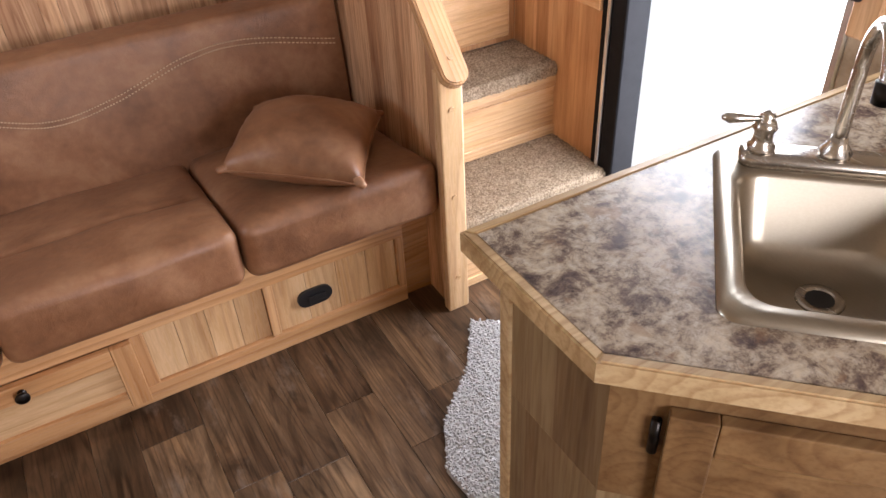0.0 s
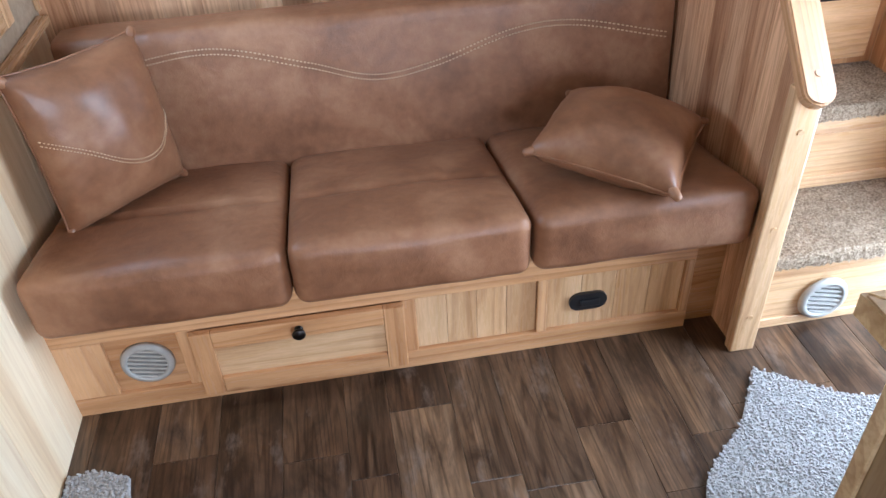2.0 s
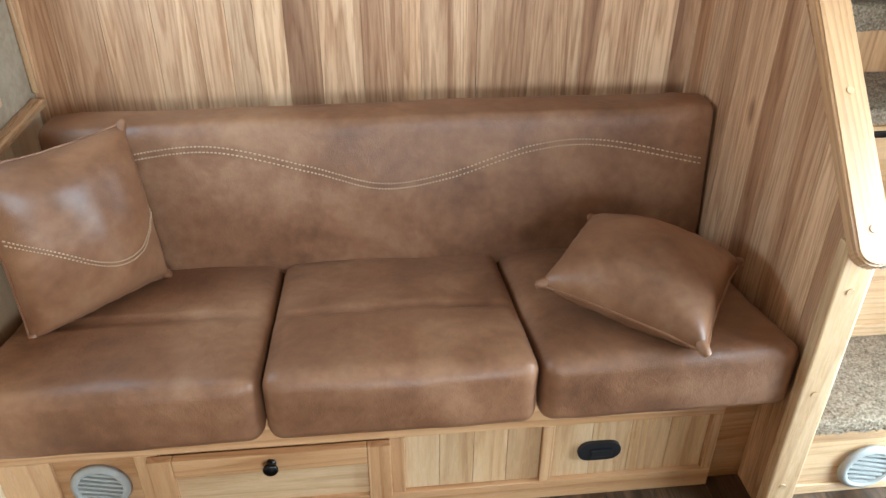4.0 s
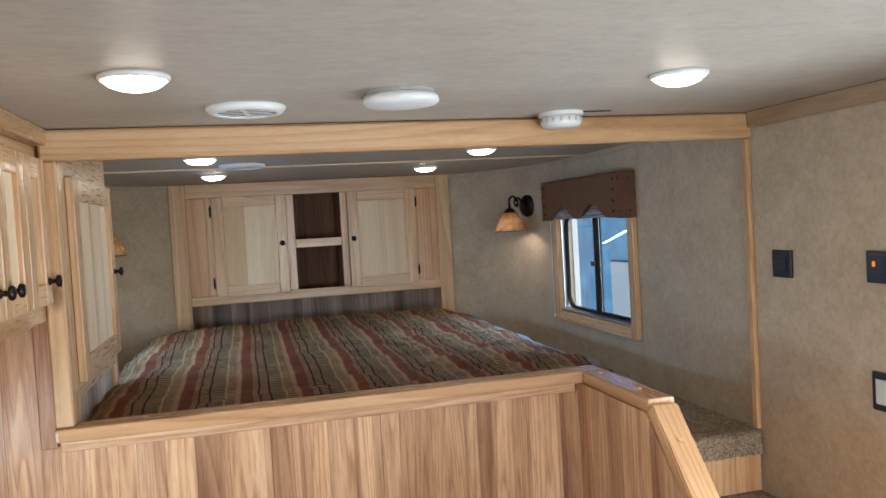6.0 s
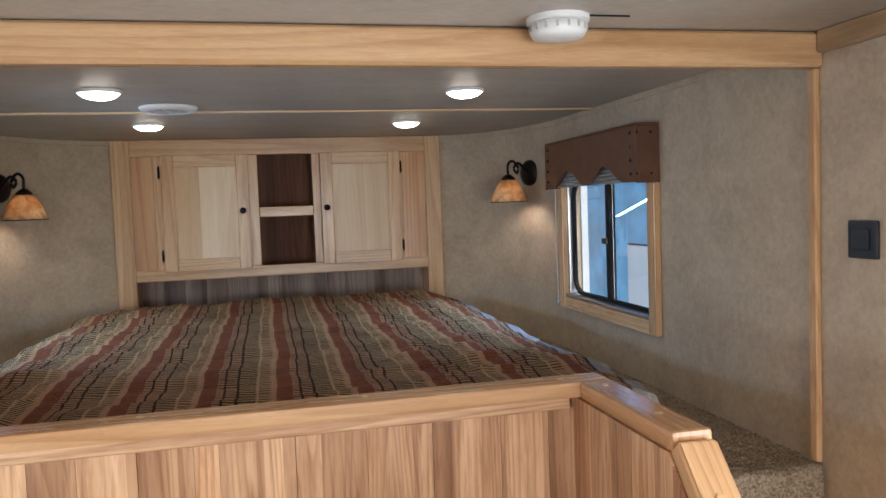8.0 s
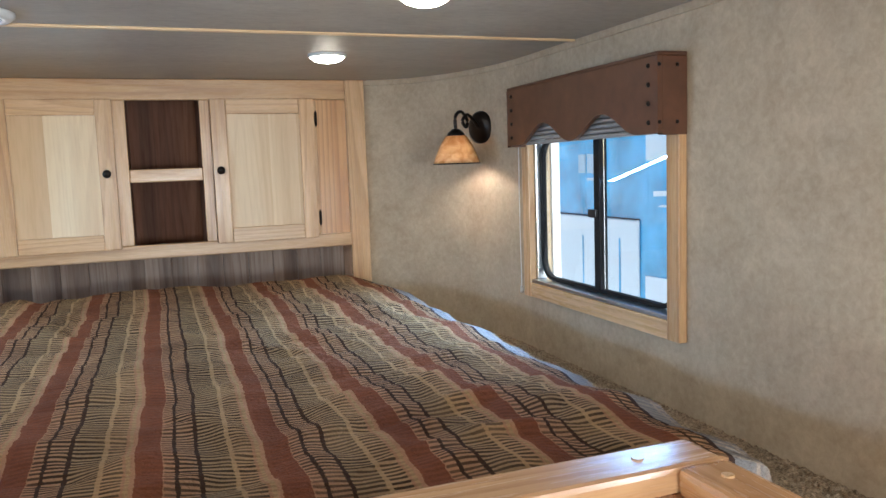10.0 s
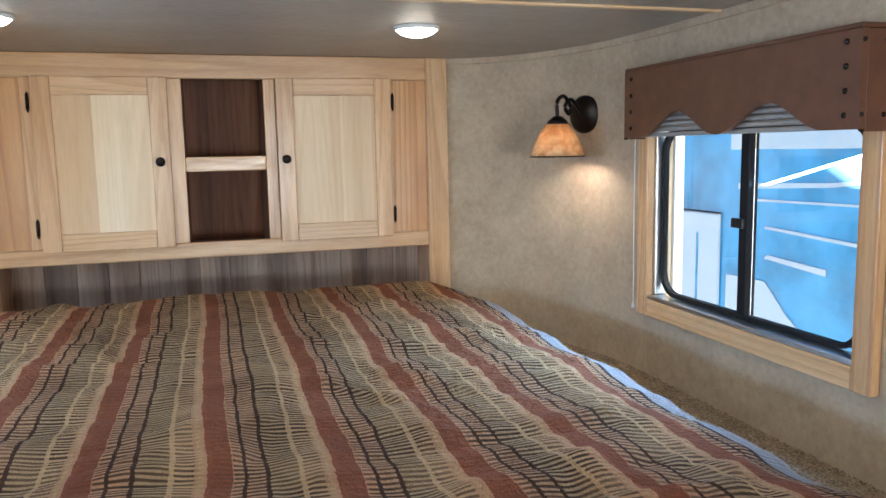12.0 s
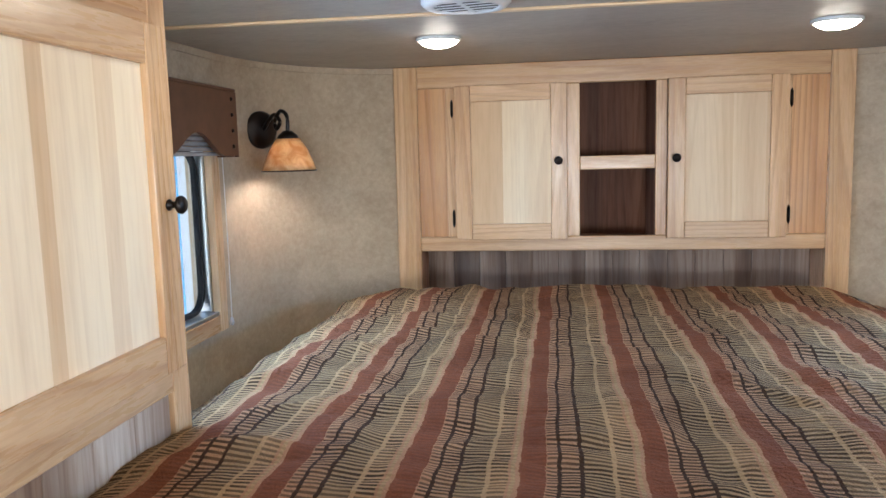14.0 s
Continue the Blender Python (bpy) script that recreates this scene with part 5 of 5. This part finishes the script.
part("slots", bm, M["ventgrey"], det)
bm = bmesh.new()
box(bm, 0.90, 0.99, 2.305, 2.309, ZC - 0.003, ZC - 0.0002)
tagged(mesh_object("ceiling_wire", bm, M["blackframe"], (0.95, 2.307, ZC)), "short thin dark wire on the ceiling by the detector", "wire")


def ceiling_vent(x, y, r):
    """A round air vent with three bowed blades."""
    zc = ZC if y < 2.45 else ZB
    ob = thing("ceiling_vent", (x, y, zc), "round white ceiling air vent with adjustable blades", "vent", "ceiling vents")
    m = Matrix.Translation((x, y, zc)) @ Matrix.Rotation(math.pi, 4, "X")
    part("rim", lathe(bmesh.new(), [(r, 0.0), (r, 0.006), (r * 0.9, 0.015), (r * 0.74, 0.016), (r * 0.72, 0.014), (r * 0.72, 0.001)], m, 36, True), M["white"], ob, "", True)
    part("backing", lathe(bmesh.new(), [(0.0, 0.0125), (r * 0.715, 0.0125), (r * 0.715, 0.0003)], m, 24), M["blackframe"], ob)
    for k in range(5):
        v = r * 0.56 * (k / 2 - 1)
        w = math.sqrt((r * 0.71) ** 2 - v * v)
        bm = bmesh.new()
        box(bm, -w, w, v - r * 0.06, v + r * 0.06, 0.0127, 0.0136, 0.0003)
        bm.transform(m @ Matrix.Rotation(radians(10), 4, "Z"))
        part("blade", bm, M["white"], ob)
    bm = bmesh.new()
    box(bm, -r * 0.06, r * 0.06, -r * 0.7, r * 0.7, 0.0138, 0.0148, 0.0003)
    bm.transform(m @ Matrix.Rotation(radians(10), 4, "Z"))
    part("spine", bm, M["white"], ob)
    return ob


ceiling_vent(0.0, 2.13, 0.088)
ceiling_vent(-0.02, 3.545, 0.092)


# ---- wall lamps ----
def sconce(base, out, group, label):
    """A wall lamp: round back plate, curled arm, amber glass shade that opens downwards."""
    b, o = Vector(base), Vector(out).normalized()
    ob = thing("wall_lamp", b, label, "wall lamp", group)
    m = Matrix.Translation(b) @ o.to_track_quat("Z", "Y").to_matrix().to_4x4()
    part("back_plate", lathe(bmesh.new(), [(0.060, 0.0), (0.060, 0.006), (0.050, 0.014), (0.020, 0.018), (0.0, 0.020)], m, 28), M["bronze"], ob, "black round back plate", True)
    up = Vector((0, 0, 1))
    pts = spline([b + o * 0.015, b + o * 0.045 + up * 0.028, b + o * 0.075 + up * 0.045, b + o * 0.10 + up * 0.022, b + o * 0.082 + up * 0.0, b + o * 0.075 + up * 0.025,
                  b + o * 0.105 + up * 0.054, b + o * 0.136 + up * 0.037, b + o * 0.136 - up * 0.012], 7)
    part("arm", sweep(bmesh.new(), pts, 0.0062, 10), M["bronze"], ob, "black curled arm", True)
    top = b + o * 0.136 - up * 0.012
    ms = Matrix.Translation(top)
    part("cap", lathe(bmesh.new(), [(0.0, 0.006), (0.014, 0.004), (0.030, -0.010), (0.036, -0.024), (0.034, -0.024)], ms, 24), M["bronze"], ob, "", True)
    sh = part("shade", lathe(bmesh.new(), [(0.038, -0.020), (0.060, -0.055), (0.078, -0.098), (0.085, -0.118), (0.082, -0.118), (0.075, -0.098), (0.057, -0.055), (0.035, -0.021)], ms, 32, True),
              M["amber"], ob, "amber glass bell shade", True)
    part("rim", lathe(bmesh.new(), [(0.0853, -0.117), (0.0862, -0.119), (0.0853, -0.121), (0.082, -0.120)], ms, 32, True), M["bronze"], sh, "", True)
    part("bulb", lathe(bmesh.new(), [(0.010, -0.028), (0.022, -0.050), (0.024, -0.065), (0.016, -0.082), (0.0, -0.088)], ms, 16), M["bulb"], ob, "glowing bulb", True)
    return ob


sconce((1.474, 4.284, 1.745), (-0.91, -0.41, 0), "wall lamps", "black curled wall lamp with a lit amber glass shade")
sconce((-0.782, 4.33, 1.745), (0.85, -0.53, 0), "wall lamps", "black curled wall lamp with a lit amber glass shade")


# ---- switches on the right wall ----
def plate(name, y, z, w, h, label, category):
    ob = thing(name, (XR, y, z), label, category)
    part("plate", one(XR - 0.010, XR - 0.0005, y - w / 2, y + w / 2, z - h / 2, z + h / 2, 0.004, 2), M["black"], ob)
    return ob


sw = plate("light_switch", 2.285, 1.507, 0.082, 0.082, "square black rocker switch on the wall", "switch")
part("rocker", one(XR - 0.016, XR - 0.0102, 2.262, 2.308, 1.484, 1.530, 0.004, 2), M["black"], sw)
th = plate("water_heater_switch", 1.91, 1.513, 0.11, 0.082, "black switch panel with an orange indicator light", "switch panel")
part("rocker", one(XR - 0.016, XR - 0.0102, 1.862, 1.905, 1.488, 1.538, 0.004, 2), M["black"], th)
part("indicator", one(XR - 0.013, XR - 0.0102, 1.934, 1.943, 1.514, 1.528, 0.002), M["indicator"], th, "glowing orange indicator")
part("marking", one(XR - 0.0112, XR - 0.0102, 1.90, 1.955, 1.543, 1.547), M["valance"], th)
s2 = plate("thermostat", 1.905, 1.197, 0.11, 0.10, "black framed wall thermostat with a pale face", "thermostat")
part("face", one(XR - 0.014, XR - 0.0102, 1.865, 1.945, 1.165, 1.229, 0.002), M["vinyl_blue"], s2)

# ---- mats ----


def rug(name, outline, label, seed):
    """A pile mat with a slightly wavy edge."""
    bm = bmesh.new()
    pts = [Vector((*p, 0)) for p in outline]
    ring = []
    for i in range(len(pts)):
        a, b = pts[i], pts[(i + 1) % len(pts)]
        n = max(2, int((b - a).length / 0.02))
        for k in range(n):
            p = a.lerp(b, k / n)
            ring.append(p + 0.006 * noise.noise_vector(p * 14 + Vector((seed, 0, 0))))
    for p in ring:
        p.z = 0
    lo = [bm.verts.new((p.x, p.y, 0.0005)) for p in ring]
    cen = sum(ring, Vector()) / len(ring)
    hi = [bm.verts.new((p.x + (cen.x - p.x) * 0.012, p.y + (cen.y - p.y) * 0.012, 0.013)) for p in ring]
    bm.faces.new(hi)
    for i in range(len(ring)):
        j = (i + 1) % len(ring)
        bm.faces.new((lo[i], lo[j], hi[j], hi[i]))
    bmesh.ops.recalc_face_normals(bm, faces=bm.faces[:])
    ob = tagged(mesh_object(name, bm, M["mat"], cen), label, "mat", "floor mats")
    # looped pile: short leaning tufts, closer than they are tall
    rnd = random.Random(seed)
    verts, faces = [], []
    flat = [(p.x, p.y) for p in ring]

    def inside(x, y):
        hit = False
        for (xa, ya), (xb, yb) in zip(flat, flat[1:] + flat[:1]):
            if (ya > y) != (yb > y) and x < (xb - xa) * (y - ya) / (yb - ya) + xa:
                hit = not hit
        return hit
    x0, x1, y0, y1 = min(p[0] for p in flat), max(p[0] for p in flat), min(p[1] for p in flat), max(p[1] for p in flat)
    step = 0.0066
    for i in range(int((x1 - x0) / step) + 1):
        for j in range(int((y1 - y0) / step) + 1):
            x, y = x0 + (i + rnd.uniform(-0.4, 0.4)) * step, y0 + (j + rnd.uniform(-0.4, 0.4)) * step
            if not inside(x, y):
                continue
            r, h = rnd.uniform(0.0034, 0.0046), rnd.uniform(0.003, 0.007)
            lx, ly = rnd.uniform(-0.005, 0.005), rnd.uniform(-0.005, 0.005)
            k = len(verts)
            for q in range(4):
                a = q * math.pi / 2 + lx * 300
                verts.append((x + r * math.cos(a) - cen.x, y + r * math.sin(a) - cen.y, 0.0125))
            for q in range(4):
                a = q * math.pi / 2 + lx * 300
                verts.append((x + lx + 0.7 * r * math.cos(a) - cen.x, y + ly + 0.7 * r * math.sin(a) - cen.y, 0.0125 + h))
            faces += [(k + q, k + (q + 1) % 4, k + 4 + (q + 1) % 4, k + 4 + q) for q in range(4)] + [(k + 4, k + 5, k + 6, k + 7)]
    me = bpy.data.meshes.new("shag_layer")
    me.from_pydata(verts, [], faces)
    me.materials.append(M["mat"])
    pile = new("shag_layer", me)
    pile.parent = ob
    tagged(pile, kind="stuff")
    return ob


rug("floor_mat", [(0.90, 1.495), (1.085, 1.36), (1.45, 1.30), (1.45, 0.86), (0.60, 0.84), (0.575, 1.08), (0.66, 1.22), (0.80, 1.34)], "pale grey shaggy mat by the entry door", 1)
rug("floor_mat", [(-0.81, 1.49), (-0.75, 1.50), (-0.665, 1.465), (-0.645, 1.33), (-0.63, 0.95), (-0.81, 0.95)], "pale grey shaggy mat beside the wainscot", 5)

# ---- galley counter with sink ----
counter = thing("counter", (0.9, 0.45, 0), "marbled laminate galley counter with chamfered corner and wood edge", "counter")
A, B, C = (0.517, 0.815), (0.517, 0.538), (1.045, 0.010)
top = [A, B, C, (XR - 0.001, 0.010), (XR - 0.001, 0.815)]
U, V2 = Vector((0.7071, -0.7071, 0)), Vector((0.7071, 0.7071, 0))
S0 = Vector((0.662, 0.507, 0.9))


def sp2(u, v, z=0.0):
    return S0 + U * u + V2 * v + Vector((0, 0, z))


SW, SD = 0.340, 0.42
hole = [sp2(0.02, 0.02), sp2(SW - 0.02, 0.02), sp2(SW - 0.02, 0.345), sp2(0.02, 0.345)]
bm = bmesh.new()
for z, flip in ((0.900, False), (0.868, True)):
    o = [bm.verts.new((*p, z)) for p in top]
    h = [bm.verts.new((p.x, p.y, z)) for p in hole]
    # faces round the hole
    fs = [(o[1], o[2], h[1], h[0]), (o[2], o[3], h[1]), (o[3], o[4], h[2], h[1]), (o[4], o[0], h[3], h[2]), (o[0], o[1], h[0], h[3])]
    for fc in fs:
        bm.faces.new(fc)
part("worktop", bm, M["counter"], counter)


def strip(p, q, p2, q2):
    """Wood edging between the inner line p-q and the outer line p2-q2."""
    bm = bmesh.new()
    c = [p, q, q2, p2]
    lo = [bm.verts.new((*v, 0.864)) for v in c]
    hi = [bm.verts.new((*v, 0.902)) for v in c]
    bm.faces.new(lo), bm.faces.new(hi)
    for i in range(4):
        k = (i + 1) % 4
        bm.faces.new((lo[i], lo[k], hi[k], hi[i]))
    bmesh.ops.recalc_face_normals(bm, faces=bm.faces[:])
    bmesh.ops.bevel(bm, geom=[e for e in bm.edges if abs(e.verts[0].co.z - e.verts[1].co.z) < 1e-6], offset=0.003, segments=2, affect="EDGES")
    return bm


A2, B2, C2 = (0.499, 0.833), (0.499, 0.5305), (1.045, -0.0155)
part("edging", strip(A, B, A2, B2), M["edge"], counter)
part("edging", strip(B, C, B2, C2), M["edge"], counter)
part("edging", strip(A, (XR - 0.001, 0.815), A2, (XR - 0.001, 0.833)), M["edge"], counter)
# base cabinet
gc = thing("galley_cabinet", (0.95, 0.45, 0), "wood galley base cabinet with a framed door", "cabinet")
ins = 0.028
a2, b2, c2 = (A[0] + ins, A[1] - ins), (B[0] + ins, B[1] + 0.012), (C[0] + 0.012, C[1] + ins)
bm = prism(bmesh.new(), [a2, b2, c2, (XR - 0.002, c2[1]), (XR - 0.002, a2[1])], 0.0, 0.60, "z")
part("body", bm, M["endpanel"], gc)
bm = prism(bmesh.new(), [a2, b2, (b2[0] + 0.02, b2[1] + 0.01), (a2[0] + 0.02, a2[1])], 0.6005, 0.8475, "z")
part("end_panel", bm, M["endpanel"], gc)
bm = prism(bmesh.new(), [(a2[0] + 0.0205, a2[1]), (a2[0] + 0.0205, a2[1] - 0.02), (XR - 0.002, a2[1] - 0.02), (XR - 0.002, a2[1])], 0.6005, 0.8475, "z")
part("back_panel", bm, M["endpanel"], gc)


def front(u0, u1, z0, z1, d0, d1, bev=0.003):
    """A box on the diagonal front: u along it from the corner, d out of it."""
    bm = one(u0, u1, d0, d1, z0, z1, bev, 2)
    o = Vector((b2[0], b2[1], 0))
    m = Matrix(((U.x, -V2.x, 0, o.x), (U.y, -V2.y, 0, o.y), (0, 0, 1, 0), (0, 0, 0, 1)))
    bm.transform(m)
    bmesh.ops.recalc_face_normals(bm, faces=bm.faces[:])
    return bm


# rail and door of the diagonal front, shade included in their colour
part("face_rail", front(0.0, 0.71, 0.6005, 0.8475, -0.012, 0.0, 0), M["shaded_galley_front"], gc)
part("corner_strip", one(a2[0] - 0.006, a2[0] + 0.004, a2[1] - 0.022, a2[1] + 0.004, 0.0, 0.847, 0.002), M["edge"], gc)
gd = part("door", front(0.125, 0.59, 0.14, 0.75, 0.001, 0.010), M["shaded_galley_front"], gc, "framed cabinet door with its shade put into the wood colour")
part("stile", front(0.075, 0.135, 0.09, 0.80, 0.001, 0.021), M["shaded_galley_front"], gd)
part("stile", front(0.58, 0.64, 0.09, 0.80, 0.001, 0.021), M["shaded_galley_front"], gd)
part("rail", front(0.1355, 0.5795, 0.735, 0.80, 0.001, 0.0205), M["shaded_galley_front"], gd)
part("rail", front(0.1355, 0.5795, 0.09, 0.155, 0.001, 0.0205), M["shaded_galley_front"], gd)
bm = bmesh.new()
p = Vector((b2[0], b2[1], 0)) + U * 0.062 - V2 * 0.006
rod(bm, (p.x, p.y, 0.715), (p.x, p.y, 0.775), 0.007, None, 12)
part("hinge", bm, M["bronze"], gc, "dark bronze hinge", True)

sink = thing("sink", sp2(SW / 2, SD / 2), "small stainless steel drop-in sink", "sink")


def rrect(u0, u1, v0, v1, r, z, bm, n=6):
    pts = []
    for cu, cv, a0 in ((u1 - r, v1 - r, 0), (u0 + r, v1 - r, 90), (u0 + r, v0 + r, 180), (u1 - r, v0 + r, 270)):
        for k in range(n):
            a = radians(a0 + 90 * k / (n - 1))
            pts.append(bm.verts.new(sp2(cu + r * math.cos(a), cv + r * math.sin(a), z)))
    return pts


bm = bmesh.new()
loops = [rrect(0, SW, 0, SD, 0.03, 0.001, bm), rrect(0.004, SW - 0.004, 0.004, SD - 0.004, 0.028, 0.010, bm),
         rrect(0.030, SW - 0.030, 0.030, 0.345, 0.045, 0.010, bm), rrect(0.036, SW - 0.036, 0.036, 0.339, 0.045, 0.002, bm),
         rrect(0.045, SW - 0.045, 0.045, 0.330, 0.05, -0.105, bm), rrect(0.070, SW - 0.070, 0.070, 0.305, 0.05, -0.124, bm),
         rrect(0.16, SW - 0.16, 0.19, 0.255, 0.0065, -0.129, bm)]
for p, q in zip(loops, loops[1:]):
    for k in range(len(p)):
        bm.faces.new((p[k], p[(k + 1) % len(p)], q[(k + 1) % len(q)], q[k]))
bm.faces.new(loops[-1])
bmesh.ops.recalc_face_normals(bm, faces=bm.faces[:])
ob = part("basin", bm, M["steel"], sink, "", True)
md = Matrix.Translation(sp2(SW / 2, 0.225, -0.1285))
part("drain", lathe(bmesh.new(), [(0.020, 0.0005), (0.021, 0.003), (0.034, 0.0035), (0.036, 0.0003)], md, 28, True), M["nickel"], sink, "", True)
part("drain_hole", lathe(bmesh.new(), [(0.0, 0.0015), (0.0205, 0.0015), (0.0205, 0.0003)], md, 24), M["black"], sink)

tap = thing("tap", sp2(SW / 2, 0.377, 0.01), "nickel tap with a high arched spout and lever handles", "tap")
bm = bmesh.new()
l0 = rrect(0.035, SW - 0.035, 0.350, 0.404, 0.02, 0.0105, bm)
l1 = rrect(0.035, SW - 0.035, 0.350, 0.404, 0.02, 0.024, bm)
l2 = rrect(0.042, SW - 0.042, 0.356, 0.398, 0.018, 0.030, bm)
for p, q in ((l0, l1), (l1, l2)):
    for k in range(len(p)):
        bm.faces.new((p[k], p[(k + 1) % len(p)], q[(k + 1) % len(q)], q[k]))
bm.faces.new(l2), bm.faces.new(l0)
bmesh.ops.recalc_face_normals(bm, faces=bm.faces[:])
part("deck_plate", bm, M["nickel"], tap, "", True)
for u, side in ((SW / 2 - 0.105, -1), (SW / 2 + 0.105, 1)):
    mm = Matrix.Translation(sp2(u, 0.377, 0.030))
    part("handle_base", lathe(bmesh.new(), [(0.020, 0.0), (0.022, 0.006), (0.015, 0.014), (0.014, 0.030), (0.019, 0.038), (0.014, 0.048), (0.009, 0.052), (0.012, 0.058), (0.0, 0.066)], mm, 20), M["nickel"], tap, "", True)
    a = sp2(u, 0.377, 0.030 + 0.052)
    d = (U * side * 0.9 + V2 * -0.1)
    part("lever", sweep(bmesh.new(), [a, a + d * 0.02, a + d * 0.045, a + d * 0.06, a + d * 0.072], [0.005, 0.005, 0.008, 0.009, 0.003], 12), M["nickel"], tap, "", True)
mm = Matrix.Translation(sp2(SW / 2, 0.377, 0.030))
part("spout_base", lathe(bmesh.new(), [(0.022, 0.0), (0.024, 0.008), (0.014, 0.022), (0.0115, 0.032), (0.0, 0.034)], mm, 20), M["nickel"], tap, "", True)
o = sp2(SW / 2, 0.377, 0.055)
arc = [o, o + Vector((0, 0, 0.10)), o + Vector((0, 0, 0.155)) - V2 * 0.008, o + Vector((0, 0, 0.195)) - V2 * 0.045, o + Vector((0, 0, 0.200)) - V2 * 0.09, o + Vector((0, 0, 0.170)) - V2 * 0.125, o + Vector((0, 0, 0.140)) - V2 * 0.135]
part("spout", sweep(bmesh.new(), spline(arc, 6), 0.0105, 14), M["nickel"], tap, "", True)
e = arc[-1]
bm = bmesh.new()
rod(bm, e + Vector((0, 0, 0.016)), e - Vector((0, 0, 0.012)), 0.0145, 0.0135, 18)
part("aerator", bm, M["bronze"], tap, "", True)

# ---- outside ----
bm = bmesh.new()
box(bm, -300, 300, -300, 300, -0.75, -0.65)
structure("ground", bm, M["gravel"], "pale gravel yard", "ground")


def trailer(name, x0, x1, y0, y1, z1, label, skin):
    ob = thing(name, ((x0 + x1) / 2, (y0 + y1) / 2, -0.65), label, "trailer", "parked trailers")
    part("body", one(x0, x1, y0, y1, 0.05, z1, 0.06, 3), skin, ob)
    for yy in (y0 + (y1 - y0) * 0.55, y0 + (y1 - y0) * 0.7):
        for xx in (x0 + 0.2, x1 - 0.2):
            bm = bmesh.new()
            rod(bm, (xx - 0.12, yy, -0.28), (xx + 0.12, yy, -0.28), 0.37, None, 24)
            part("wheel", bm, M["blackframe"], ob)
    return ob


t1 = trailer("horse_trailer", 4.2, 6.4, 4.2, 17.0, 3.1, "slate-blue horse trailer parked outside the window", M["trailer_blue"])
for a, b, z0, z1 in ((7.72, 7.86, 1.50, 1.68), (7.90, 8.04, 1.50, 1.68), (8.08, 8.20, 1.50, 1.68), (7.72, 8.05, 1.43, 1.455)):
    part("lettering", one(4.188, 4.199, a, b, z0, z1), M["letter"], t1, "pale lettering")
gate = part("stock_gate", one(4.176, 4.199, 7.20, 8.75, 0.05, 1.09, 0.01), M["trailer_white"], t1, "white slatted lower side")
for a, w, z0, z1 in ((7.47, 0.025, 0.20, 0.92), (8.10, 0.02, 0.35, 0.90)):
    part("slot", one(4.172, 4.1755, a, a + w, z0, z1), M["trailer_blue"], gate)
part("rub_rail", one(4.180, 4.199, 7.20, 8.75, 1.092, 1.102, 0.004), M["trailer_dark"], t1)
# white slab painted in for the sky mirrored in the glossy skin
part("upper_band", one(4.186, 4.199, 5.2, 7.10, 1.60, 2.1, 0.004), M["trailer_white"], t1, "white band standing in for the sky's reflection")
# flat white shapes imitate bright reflections on the blue side
for pts in (((7.0, 1.30), (6.1, 1.345), (5.6, 1.40), (5.6, 1.42), (6.1, 1.375), (7.0, 1.345)), ((6.95, 1.215), (5.7, 1.235), (5.7, 1.25), (6.9, 1.232)),
            ((6.70, 1.02), (5.8, 0.975), (5.8, 1.0), (6.70, 1.04)), ((6.70, 0.80), (6.1, 0.755), (6.1, 0.80), (6.66, 0.83)),
            ((7.12, 0.62), (6.68, 0.63), (6.45, 0.42), (6.0, 0.12), (7.12, 0.12))):
    part("decal", prism(bmesh.new(), list(pts), 4.190, 4.1992, "x"), M["trailer_white"], t1, "white streak standing in for a reflection")
trailer("horse_trailer", 7.5, 9.8, -1.0, 8.5, 3.1, "slate-blue horse trailer parked outside the window", M["trailer_blue"])
trailer("horse_trailer", -5.6, -3.4, 4.0, 14.0, 3.1, "slate-blue horse trailer parked outside the window", M["trailer_blue"])

# ---- floor planks ----
rng = random.Random(11)
EDGES = [XL, -0.775, -0.62, -0.465, -0.31, -0.152, -0.042, 0.118, 0.240, 0.400, 0.542, 0.665, 0.80, 0.955, 1.08, 1.235, 1.39, XR]
# joints that end a plank, and its tone, strip by strip from the sofa towards the galley; the rest follow at random,
# paler on the door side
KNOWN = {2: [(1.50, "plank_mid")], 3: [(1.28, "plank_dark"), (0.92, "plank_mid")], 4: [(1.44, "plank_dark"), (1.02, "plank_mid")], 5: [(1.36, "plank_dark")],
         6: [(1.545, "plank_dark"), (1.02, "plank_tan")], 7: [(1.30, "plank_mid")], 8: [(1.255, "plank_mid"), (0.80, "plank_tan")],
         9: [(1.405, "plank_dark"), (0.95, "plank_mid")], 10: [(1.19, "plank_mid")], 11: [(1.33, "plank_mid")], 12: [(1.40, "plank_mid")]}
for i, (xa, xb) in enumerate(zip(EDGES, EDGES[1:])):
    y, known = 1.72, list(KNOWN.get(i, []))
    while y > YBACK:
        if known:
            lower, tone = known.pop(0)
        else:
            lower = y - rng.choice((0.30, 0.46, 0.62, 0.92))
            # door-side strips lean paler: partly print, partly daylight sheen put into the tone
            tone = rng.choice(("plank_mid", "plank_mid", "plank_tan") if i > 7 else ("plank_dark", "plank_dark", "plank_dark", "plank_mid"))
        lower = max(lower, YBACK)
        if y - lower > 0.004:
            part("plank", one(xa + 0.0005, xb - 0.0005, lower + 0.0005, y - 0.0005, -0.0055, 0.0, 0.0006), M[tone], floor)
        y = lower
